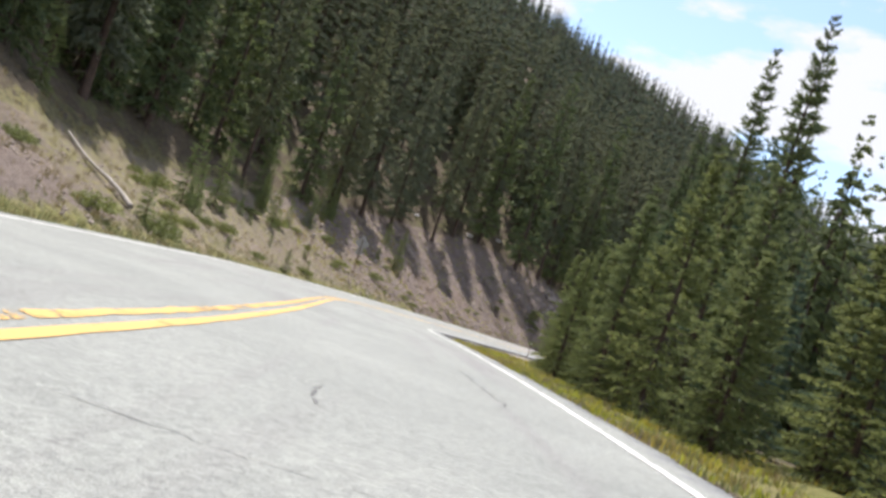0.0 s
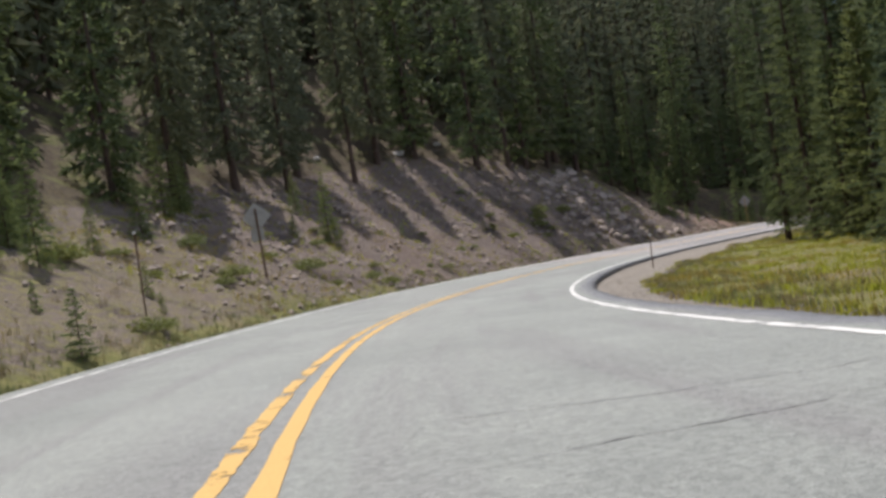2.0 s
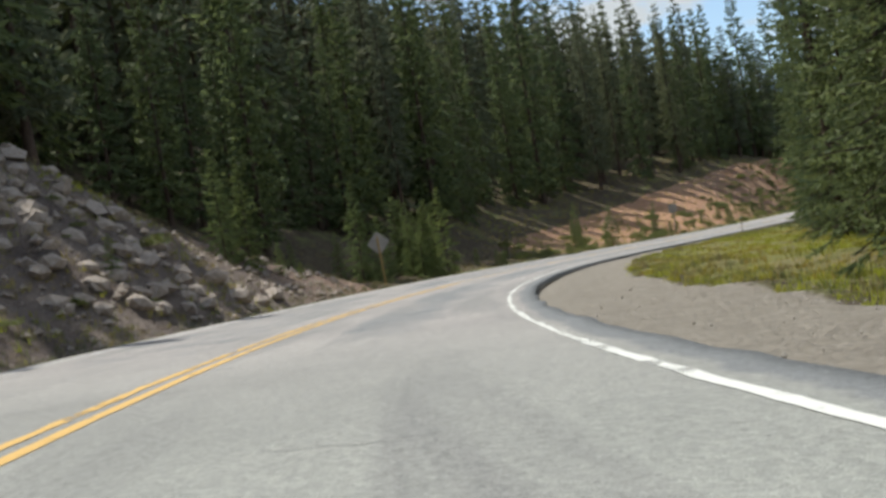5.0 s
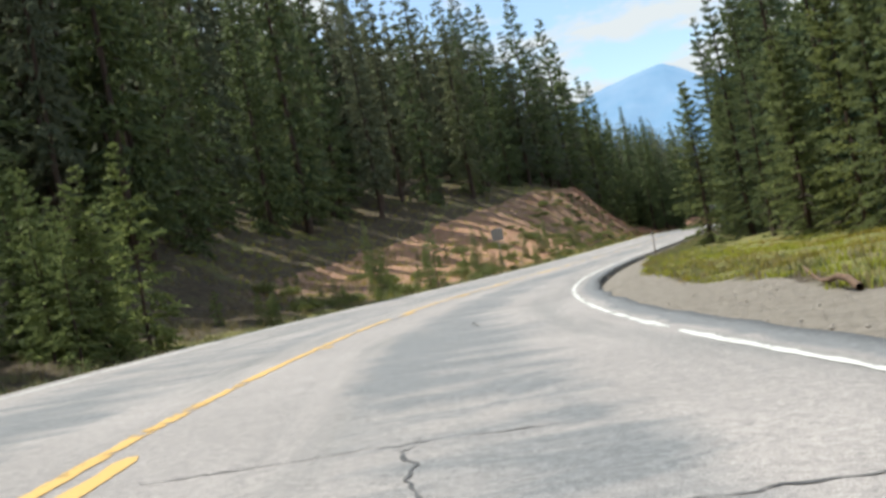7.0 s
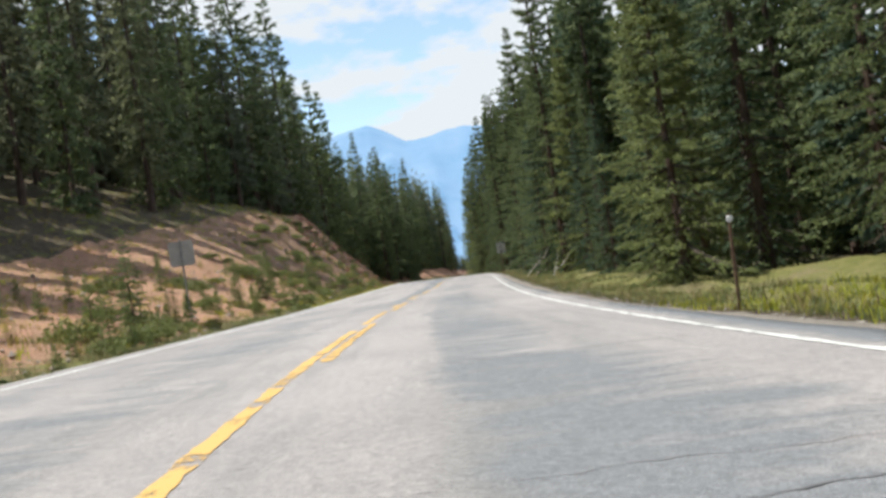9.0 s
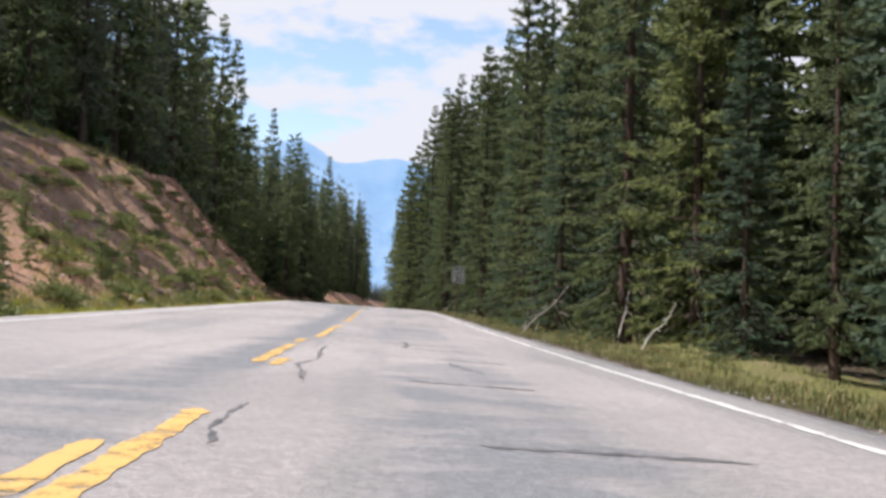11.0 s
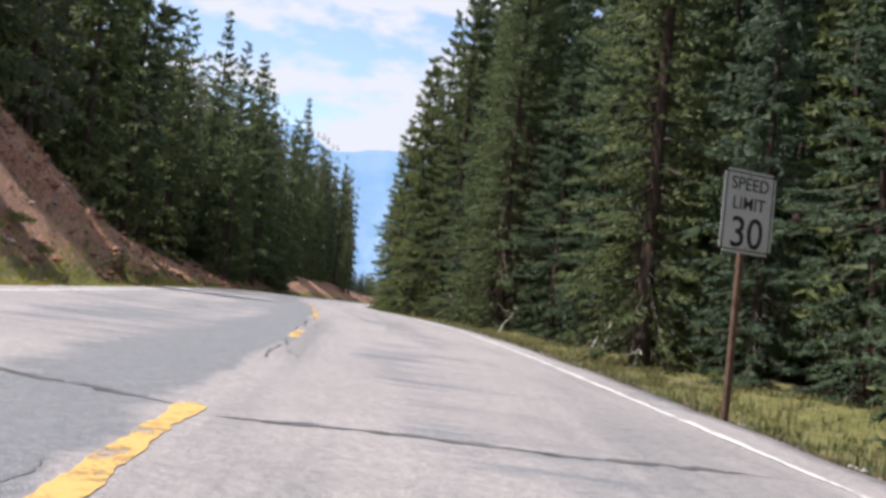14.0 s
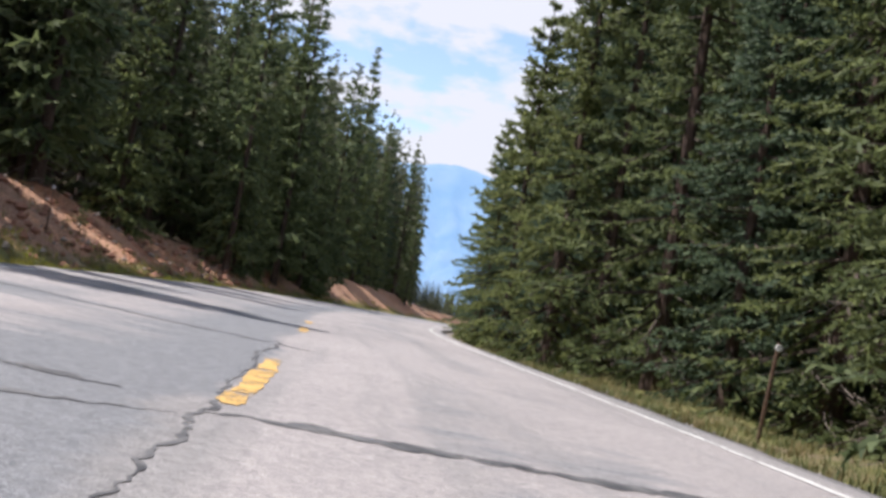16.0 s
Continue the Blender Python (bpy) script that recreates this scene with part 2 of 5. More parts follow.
DRY_GRASS = needle_material("dry_grass_blades", (0.20, 0.16, 0.06), (0.36, 0.29, 0.14), 0.3)
BARK = bark_material("conifer_bark", (0.055, 0.038, 0.031), (0.13, 0.09, 0.07))
DEAD = bark_material("bare_weathered_wood", (0.30, 0.27, 0.24), (0.50, 0.46, 0.41))
DEAD_BOUGH = bark_material("bare_inner_boughs", (0.055, 0.043, 0.036), (0.11, 0.085, 0.068))
TWIG = bark_material("dead_grey_twigs", (0.14, 0.115, 0.095), (0.26, 0.22, 0.185))
STONE = plain_material("bank_stone", (0.25, 0.20, 0.165), (0.42, 0.36, 0.315), 6, 0.9, 0, 0.7)
RED_STONE = plain_material("red_clods", (0.22, 0.10, 0.065), (0.37, 0.20, 0.135), 6, 0.95, 0, 0.7)
PALE_STONE = plain_material("pale_boulder_stone", (0.42, 0.40, 0.38), (0.62, 0.60, 0.58), 5, 0.9, 0, 0.6)
STEEL = plain_material("galvanised_steel", (0.30, 0.30, 0.30), (0.42, 0.42, 0.42), 8, 0.5, 0.7)
ALU = plain_material("dull_sheet_aluminium", (0.36, 0.35, 0.335), (0.46, 0.45, 0.43), 5, 0.6, 0.0)
RUST = plain_material("brown_weathering_steel", (0.10, 0.065, 0.045), (0.19, 0.12, 0.08), 9, 0.85)
TIMBER = plain_material("timber_post", (0.40, 0.28, 0.11), (0.52, 0.38, 0.17), 9, 0.9)
SIGN_WHITE = plain_material("white_sign_sheeting", (0.60, 0.60, 0.58), (0.68, 0.68, 0.66), 4, 0.45, 0, 0)
SIGN_BLACK = plain_material("black_sign_ink", (0.02, 0.02, 0.02), (0.035, 0.035, 0.035), 9, 0.5, 0, 0)
REFLECTOR = plain_material("white_reflector", (0.75, 0.75, 0.74), (0.85, 0.85, 0.84), 9, 0.25, 0, 0)

# ---------------------------------------------------------------- the road's line
# Curvature (per 100 m, to the right), grade (per cent) and crossfall (per cent, right side down) along the centre line.
STEP = 12.0
CURVE = [-1.44, -0.95, -0.43, 0.12, 1.11, 1.45, 1.16, 1.11, 1.14, 1.12, 1.16, 1.29, 0.86, 0.4, 0.26, 0.15, -0.0, 0.07, -0.22, -0.57, -0.2, 0.46, 0.79, 0.73, 0.48, 0.23, 0.06, -0.01, -0.03, -0.03]
GRADE = [-2.61, -2.94, -3.76, -2.66, -2.44, -1.66, -2.04, -1.31, -0.4, -0.28, -1.47, -1.71, -2.25, -2.55, -2.73]
TILT = [-1.57, 0.04, 4.05, 3.62, 4.06, 3.02, 3.95, 3.89, 3.33, 2.77]
S_LOW, S_HIGH = -48.0, 460.0
STATIONS = np.arange(S_LOW, S_HIGH + 0.5, 1.0)


def along(values, start, step, far):
    """Values at even steps, held at the near end and led to far beyond the last one."""
    at = start + step * np.arange(len(values))
    return np.interp(STATIONS, np.r_[at, at[-1] + 40], np.r_[values, far])


def summed(rate):
    total = np.r_[0, np.cumsum((rate[1:] + rate[:-1]) / 2)]
    return total - total[int(-S_LOW)]


TURN = summed(along(CURVE, -12.0, STEP, 1.3) / 100)
middle = (TURN[1:] + TURN[:-1]) / 2
LINE_X = np.r_[0, np.cumsum(np.sin(middle))]
LINE_Y = np.r_[0, np.cumsum(np.cos(middle))]
LINE_X, LINE_Y = LINE_X - LINE_X[int(-S_LOW)], LINE_Y - LINE_Y[int(-S_LOW)]
LINE_Z = summed(along(GRADE, -12.0, 2 * STEP, -3.5) / 100)
FALL = along(TILT, -12.0, 3 * STEP, 2.0) / 100


def on_road(s, off, up=0.0):
    """World places for stations s and offsets off (right positive) on the road's tilted plane."""
    s, off = np.asarray(s, float), np.asarray(off, float)
    turn = np.interp(s, STATIONS, TURN)
    return np.stack([np.interp(s, STATIONS, LINE_X) + off * np.cos(turn), np.interp(s, STATIONS, LINE_Y) - off * np.sin(turn),
                     np.interp(s, STATIONS, LINE_Z) - np.clip(off, -5, 5) * np.interp(s, STATIONS, FALL) + up + 0 * off], -1)


# The cut bank: where its crest lies left of the centre line and how high it stands over the road.
BANK_S = [-48, 0, 30, 45, 60, 70, 83, 92, 100, 106, 112, 119, 140, 155, 165, 175, 185, 195, 206, 221, 230, 238, 246, 256, 264, 275, 290, 305, 327, 460]
BANK_OFF = [9, 9, 10, 12, 13, 15, 17, 16.5, 15, 11, 10, 9, 10, 12, 14, 15, 14, 13, 12.5, 12, 12, 11.5, 11, 10, 8.6, 8, 8.6, 8.6, 7.4, 7.4]
BANK_UP = [1.5, 1.5, 1.8, 2.5, 3.6, 5.4, 6.6, 7.8, 7.5, 5.2, 2.5, 0.6, 0.8, 1.5, 2.4, 3.2, 4.6, 5.6, 6.6, 7.2, 5.8, 3.6, 2.4, 1.8, 1.4, 1.5, 1.9, 1.9, 1.0, 1.0]
# How far the gravel reaches on the right, and where the trees begin there.
GRAVEL_S = [-48, 30, 48, 58, 66, 80, 95, 110, 122, 132, 150, 460]
GRAVEL_OFF = [4.4, 4.5, 5.0, 5.5, 6.6, 7.3, 6.9, 6.4, 6.0, 5.3, 4.6, 4.4]
WOOD_S = [-48, 0, 25, 38, 50, 62, 75, 95, 105, 120, 135, 150, 165, 185, 225, 245, 300, 460]
WOOD_OFF = [8.0, 7.6, 8.2, 10.5, 12.5, 13, 12, 11.5, 13, 13.5, 11.5, 10.0, 7.8, 6.6, 6.2, 5.9, 5.7, 5.7]


def land(s, off, x):
    """Height of the ground over the centre line."""
    s, off = np.asarray(s, float), np.asarray(off, float)
    fall = np.interp(s, STATIONS, FALL)
    left, right = np.maximum(-off - 4.2, 0), np.maximum(off - 3.95, 0)
    crest, high = np.interp(s, BANK_S, BANK_OFF) - 4.2, np.interp(s, BANK_S, BANK_UP)
    toe = 1.1
    u = np.clip((left - toe) / (crest - toe), 0, 1)
    bank = high * (0.85 * u + 0.15 * u * u * (3 - 2 * u)) - 0.18 * np.exp(-((left - 0.9) / 0.7) ** 2)
    slope = np.interp(x, [-50, 0, 50, 90, 140, 230, 300, 420], [0.62, 0.57, 0.47, 0.34, 0.24, 0.15, 0.0, -0.06])
    beyond = np.maximum(left - crest, 0)
    hill = slope * 210 * (1 - np.exp(-beyond / 210 * 1.0)) * 1.25
    side = -0.05 * np.minimum(right, 1.0) - 0.02 * np.minimum(right, 10) - 0.22 * np.maximum(right - 9, 0) - 2.2 * np.maximum(right - 46, 0)
    z = -np.clip(off, -5, 5) * fall + bank + hill + side
    return z


def rough_land(s, off, x, y):
    """The ground's own unevenness, kept away from the pavement."""
    near = min(max((abs(off + 0.1) - 4.1) / 3.0, 0), 1)
    v = Vector((x, y, 0.0))
    ribs = 0.0
    if off < -5.2:
        high = float(np.interp(s, BANK_S, BANK_UP))
        crest = float(np.interp(s, BANK_S, BANK_OFF))
        on_bank = min(max((-off - 5.2) / 1.5, 0), 1) * min(max((crest + 1.0 + off) / 1.5, 0), 1) * min(high / 5, 1)
        ribs = on_bank * float(np.interp(s, [205, 225], [1.0, 1.9])) * (0.42 * noise.noise(Vector((s * 0.55, off * 0.1, 2.0))) + 0.24 * noise.noise(Vector((s * 1.5, off * 0.25, 6.0))))
    return ribs + near * (0.28 * noise.noise(v * 0.22) + 0.14 * noise.noise(v * 0.7) + 0.07 * noise.noise(v * 2.1))


def ground_at(s, off):
    x, y, _ = on_road(s, off)
    z = float(np.interp(s, STATIONS, LINE_Z)) + float(land(s, off, x)) + rough_land(s, off, x, y)
    return Vector((x, y, z))


# ---------------------------------------------------------------- mesh helpers
def mesh_of(name, verts, faces, material, smooth=False):
    """A mesh from an (n, 3) array and an (m, 3 or 4) array of indices."""
    verts, faces = np.asarray(verts, np.float32), np.asarray(faces, np.int32)
    me = bpy.data.meshes.new(name)
    k = faces.shape[1]
    me.vertices.add(len(verts))
    me.vertices.foreach_set("co", verts.ravel())
    me.loops.add(faces.size)
    me.loops.foreach_set("vertex_index", faces.ravel())
    me.polygons.add(len(faces))
    me.polygons.foreach_set("loop_start", np.arange(len(faces), dtype=np.int32) * k)
    me.polygons.foreach_set("use_smooth", np.full(len(faces), smooth))
    me.update(calc_edges=True)
    me.materials.append(material)
    return me


def grid_faces(rows, cols):
    i = np.arange(rows * cols).reshape(rows, cols)
    return np.stack([i[:-1, :-1], i[:-1, 1:], i[1:, 1:], i[1:, :-1]], -1).reshape(-1, 4)


def set_floats(me, name, values):
    me.attributes.new(name, "FLOAT", "POINT").data.foreach_set("value", np.asarray(values, np.float32).ravel())


def part(name, bm, material, parent, label=""):
    """Links a bmesh, or a ready mesh, as one object under a thing or part."""
    if isinstance(bm, bmesh.types.BMesh):
        me = bpy.data.meshes.new(name)
        bm.to_mesh(me)
        bm.free()
        me.materials.append(material)
    else:
        me = bm
    ob = new(name, me)
    ob.parent = parent
    return tagged(ob, label)


def boxed(size, at=(0, 0, 0), bevel=0.0, turn=None):
    bm = bmesh.new()
    bmesh.ops.create_cube(bm, size=1.0)
    bmesh.ops.scale(bm, vec=size, verts=bm.verts)
    if bevel:
        bmesh.ops.bevel(bm, geom=bm.edges[:], offset=bevel, segments=2, affect="EDGES")
    bmesh.ops.transform(bm, matrix=Matrix.Translation(at) @ (turn or Matrix()), verts=bm.verts)
    return bm


def tubed(points, radii, sides=7):
    """A bent, tapered round stick through points, as arrays of verts and quads."""
    points = np.asarray(points, float)
    n = len(points)
    ahead = np.gradient(points, axis=0)
    ahead /= np.linalg.norm(ahead, axis=1, keepdims=True) + 1e-9
    ref = np.where(np.abs(ahead[:, 2:3]) > 0.9, np.array([[1.0, 0, 0]]), np.array([[0, 0, 1.0]]))
    side = np.cross(ahead, ref)
    side /= np.linalg.norm(side, axis=1, keepdims=True) + 1e-9
    up = np.cross(side, ahead)
    a = np.linspace(0, 2 * np.pi, sides, endpoint=False)
    ring = np.cos(a)[None, :, None] * side[:, None] + np.sin(a)[None, :, None] * up[:, None]
    verts = (points[:, None] + ring * np.asarray(radii, float)[:, None, None]).reshape(-1, 3)
    i = np.arange(n * sides).reshape(n, sides)
    j = np.roll(i, -1, axis=1)
    return verts, np.stack([i[:-1], j[:-1], j[1:], i[1:]], -1).reshape(-1, 4)


def joined(pieces):
    """Arrays of (verts, faces) put together."""
    verts, faces, base = [], [], 0
    for v, f in pieces:
        verts.append(v)
        faces.append(f + base)
        base += len(v)
    return np.concatenate(verts), np.concatenate(faces)

# ---------------------------------------------------------------- ground, road and paint
def build_ground():
    offs = np.r_[-np.geomspace(20.0, 300, 26)[::-1], -np.arange(19.6, 4.3, -0.4), -4.25, -2.0, 0.0, 2.0, 3.95, np.arange(4.3, 13, 0.4), np.geomspace(13.2, 46, 12), 52, 60, 68]
    stations = np.r_[np.arange(-40, 0, 2.0), np.arange(0, 190, 0.75), np.arange(190, 270, 0.4), np.arange(270, 440, 2.0)]
    s, o = np.meshgrid(stations, offs, indexing="ij")
    place = on_road(s, o)
    z = np.interp(s, STATIONS, LINE_Z) + land(s, o, place[..., 0])
    rough = np.array([rough_land(a, b, c, d) for a, b, c, d in zip(s.ravel(), o.ravel(), place[..., 0].ravel(), place[..., 1].ravel())]).reshape(s.shape)
    under = (o > -4.3) & (o < 4.0)
    verts = np.stack([place[..., 0], place[..., 1], z + rough - np.where(under, 0.16, 0.03)], -1).reshape(-1, 3)
    faces = grid_faces(len(stations), len(offs))
    crest = np.interp(s, BANK_S, BANK_OFF)
    left, right = -o, o
    low = np.interp(s, BANK_S, BANK_UP)
    soil = ((left > 5.0) & (left < crest + 1.2)) * np.clip(low / 2.0, 0.25, 1.0)
    verge = np.where((s < 70) | (s > 125), 1.9, 0.7)
    turf = np.where(o < 0, np.clip(1.3 - (left - 4.4) / verge, 0, 0.9) * (left > 4.6), np.clip((right - np.interp(s, GRAVEL_S, GRAVEL_OFF)) / 0.6, 0, 1) * np.clip(1.6 - (right - np.interp(s, WOOD_S, WOOD_OFF)) / 2.0, 0, 1))
    turf = np.maximum(turf, ((left > 5.0) & (left < crest + 2)) * np.interp(s, [20, 30, 60, 72, 130, 150, 212, 226], [0.2, 0.5, 0.45, 0.25, 0.2, 0.32, 0.36, 0.1]))
    gravel = np.where(o < 0, np.clip((5.0 - left) / 0.5, 0, 1), np.clip((np.interp(s, GRAVEL_S, GRAVEL_OFF) - right) / 0.7 + 0.3, 0, 1))
    red = np.interp(s, [108, 128, 150, 160, 178, 190, 205, 228], [0, 0.45, 0.5, 0.75, 0.75, 0.45, 0.45, 1.0])
    # runnels washed down the steep cut, dark and pale by turns
    rib = np.array([0.5 + 0.55 * noise.noise(Vector((a * 0.75, b * 0.07, 21.0))) + 0.4 * noise.noise(Vector((a * 1.9 + 0.2 * b, b * 0.16, 31.0))) for a, b in zip(s.ravel(), o.ravel())]).reshape(s.shape)
    rib = 0.49 + (rib - 0.49) * np.interp(s, [60, 75, 108, 120, 190, 212, 262, 275], [0.2, 0.5, 0.4, 0.0, 0.25, 1.0, 1.0, 0.4])
    # the wide country round it
    side = np.linspace(-4200, 4200, 85)
    gx, gy = np.meshgrid(side, side, indexing="ij")
    d2 = (gx.ravel()[:, None] - LINE_X[None, ::4]) ** 2 + (gy.ravel()[:, None] - LINE_Y[None, ::4]) ** 2
    near = d2.argmin(1) * 4
    dist = np.sqrt(d2.min(1))
    goff = (gx.ravel() - LINE_X[near]) * np.cos(TURN[near]) - (gy.ravel() - LINE_Y[near]) * np.sin(TURN[near])
    gz = LINE_Z[near] + np.where(goff < 0, land(STATIONS[near], -np.minimum(dist, 320.0), gx.ravel()) - 22, -18 - 0.06 * np.minimum(dist, 1500))
    gz -= np.where(dist < 320, 30, 0)
    wide = np.stack([gx.ravel(), gy.ravel(), gz], -1)
    verts2, faces2 = joined([(verts, faces), (wide, grid_faces(85, 85)[:, ::-1])])
    me = mesh_of("ground", verts2, faces2[:, ::-1], EARTH, True)
    pad = np.zeros(len(wide))
    for name, values in (("soil", soil), ("turf", turf), ("gravel", gravel), ("red", red), ("rib", rib)):
        set_floats(me, name, np.r_[values.ravel(), pad])
    return tagged(new("ground", me), "sunlit mountain hillside of reddish earth, gravel and rough grass", "ground", kind="structure")


def ribbon(s, left, right, up, cols=2, drop=0.0):
    """A strip along the road between two offsets (arrays over s); drop: how deep its outer edges turn down."""
    t = np.linspace(0, 1, cols)
    off = left[:, None] + (right - left)[:, None] * t
    place = on_road(np.repeat(s[:, None], cols, 1), off, up)
    if drop:
        skirt = place[:, [0, -1]].copy()
        skirt[..., 2] -= drop
        place = np.concatenate([skirt[:, :1], place, skirt[:, 1:]], 1)
    return place, off


def build_road():
    s = np.r_[np.arange(-40, 300, 0.5), np.arange(300, 440, 2.0)]
    wob = np.array([noise.noise(Vector((v * 0.9, 3.1, 0))) + 0.6 * noise.noise(Vector((v * 3.1, 7.7, 0))) for v in s])
    wob2 = np.array([noise.noise(Vector((v * 0.8, 13.1, 0))) + 0.6 * noise.noise(Vector((v * 2.7, 17.7, 0))) for v in s])
    cols = 40
    place, off = ribbon(s, -4.3 + 0.07 * wob, 4.0 + 0.09 * wob2, 0.0, cols, 0.14)
    n = place.shape[1]
    me = mesh_of("road", place.reshape(-1, 3), grid_faces(len(s), n)[:, ::-1], ASPHALT, True)
    across = np.concatenate([off[:, :1], off, off[:, -1:]], 1)
    station = np.repeat(s[:, None], n, 1)
    # Old tar and patching: a dark strip left of the middle seam, smears along the wheel tracks, a dark rim at the edges.
    tar = np.zeros_like(station)
    for (i, j), a in np.ndenumerate(across):
        v = station[i, j]
        blot = noise.noise(Vector((v * 0.16, a * 0.9, 5.0))) + 0.5 * noise.noise(Vector((v * 0.5, a * 2.4, 9.0)))
        edge = 0.25 * noise.noise(Vector((v * 0.35, 1.0, 3.0))) - float(centre(v))
        band = np.clip((a - 0.95 - edge) / 0.25, 0, 1) * np.clip((2.85 + edge - a) / 0.7, 0, 1) * np.interp(v, [84, 94, 160, 172, 240], [0, 0.52, 0.46, 0.32, 0.26])
        other = np.clip((-0.45 - a) / 0.4, 0, 1) * np.clip((a + 3.7) / 0.6, 0, 1) * np.interp(v, [84, 96, 160, 170, 185], [0, 0.36, 0.36, 0.22, 0])
        strip = np.clip((0.05 - a - edge) / 0.15, 0, 1) * np.exp(-((a + 0.3 + edge) / np.interp(v, [185, 200, 230], [0.5, 0.85, 0.95])) ** 2) * np.interp(v, [158, 168, 190, 205], [0, 0.62, 0.72, 0.85])
        seam = np.clip((0.02 - a + 0.2 * edge) / 0.1, 0, 1) * np.clip((a + 3.9) / 1.6, 0.35, 1) * np.interp(v, [194, 206], [0, 0.42])
        rim = np.clip((a - 3.62) / 0.15, 0, 1) * (0.7 if 35 < v < 150 else 0.3)
        tar[i, j] = np.clip(max(band, other, strip, seam, rim) + 0.28 * blot * (v > 84), 0, 1)
    set_floats(me, "tar", tar)
    set_floats(me, "bleached", np.clip((station - 76) / 14, 0, 1))
    uv = me.uv_layers.new(name="UVMap")
    flat = np.stack([station.ravel(), across.ravel()], -1)
    index = np.empty(len(me.loops), np.int32)
    me.loops.foreach_get("vertex_index", index)
    uv.data.foreach_set("uv", flat[index].astype(np.float32).ravel())
    return tagged(new("road", me), "sun-bleached grey two-lane asphalt mountain road with worn patches", "road", kind="structure")


def line_paint(name, label, material, spans, off, width, parent, ragged=0.012, step=0.4):
    pieces = []
    for a, b in spans:
        s = np.linspace(a, b, max(int((b - a) / step), 3))
        wob = np.array([[noise.noise(Vector((v * 2.3, off * 5 + k, 0))) + 0.8 * noise.noise(Vector((v * 8.7, off * 5 + k, 0))) for v in s] for k in (1.0, 9.0)])
        ends = np.clip(np.minimum(s - a, b - s) / 0.1, 0.5, 1) if ragged > 0.02 else 1.0
        mid = off + (centre(s) if abs(off) < 1 else 0 * s)
        place, _ = ribbon(s, mid - width / 2 * ends + ragged * wob[0], mid + width / 2 * ends + ragged * wob[1], 0.005)
        pieces.append((place.reshape(-1, 3), grid_faces(len(s), 2)[:, ::-1]))
    return part(name, mesh_of(name, *joined(pieces), material), material, parent, label)


def centre(s):
    """Where the painted middle and its seam lie; they drift into the right lane beyond the bend."""
    return np.interp(s, [112, 119, 136, 146, 165, 176, 186, 193, 200, 212, 217, 222, 235], [0.0, 0.11, 0.09, 0.02, 0.03, 0.14, 0.19, 0.12, 0.09, 0.11, 0.02, 0.06, 0.06])


ground = build_ground()
road = build_road()
line_paint("edge_line", "white edge line", WHITE, [(-30, 84)], 3.5, 0.10, road, 0.014, 0.15)
line_paint("edge_line", "worn and broken white edge line", WHITE_WORN, [(84, 96.2), (96.5, 100.8), (101.1, 105.6), (106, 109.4), (109.7, 113.2), (113.6, 300)], 3.5, 0.075, road, 0.026, 0.1)
line_paint("edge_line", "thin white edge line", WHITE, [(-30, 232)], -3.82, 0.09, road)
SOLID_LEFT = [(-30, 124), (125.5, 152), (154, 160), (162.6, 164.7), (169.2, 172.4), (172.9, 173.9)]
SOLID_RIGHT = [(117.8, 118.2), (124.2, 126), (131.5, 133), (137.2, 140), (146, 154), (160, 165.8), (169, 169.9)]
PATCHES = [(179.6, 180.5), (183.2, 186.6), (187.4, 190.4), (191.3, 194.1), (196.2, 198.6), (204.8, 206.3), (211.6, 215.0), (217.2, 219.6), (222.0, 224.7), (229.5, 231), (233, 234)]
line_paint("centre_line", "yellow centre line, cracked and patchy", YELLOW_CRACKED, [p for p in SOLID_LEFT if p[1] < 125], -0.11, 0.11, road, 0.022, 0.1)
line_paint("centre_line", "yellow centre line", YELLOW, [(-30, 92)], 0.115, 0.11, road)
line_paint("centre_line", "yellow centre line, cracked and patchy", YELLOW_CRACKED, [(92, 111)], 0.115, 0.12, road, 0.024, 0.08)
line_paint("centre_line", "flaking remains of the yellow centre line", YELLOW_CRACKED, [p for p in SOLID_LEFT if 125 < p[1] < 165], -0.13, 0.12, road, 0.022, 0.08)
line_paint("centre_line", "flaking remains of the yellow centre line", YELLOW_WORN, [p for p in SOLID_LEFT if p[1] > 165], -0.13, 0.12, road, 0.022, 0.08)
line_paint("centre_line", "flaking remains of the yellow centre line", YELLOW_WORN, SOLID_RIGHT + PATCHES, 0.05, 0.12, road, 0.03, 0.05)
line_paint("centre_line", "flaking remains of the yellow centre line", YELLOW_WORN, [(174.7, 179.6)], 0.0, 0.11, road, 0.022, 0.08)


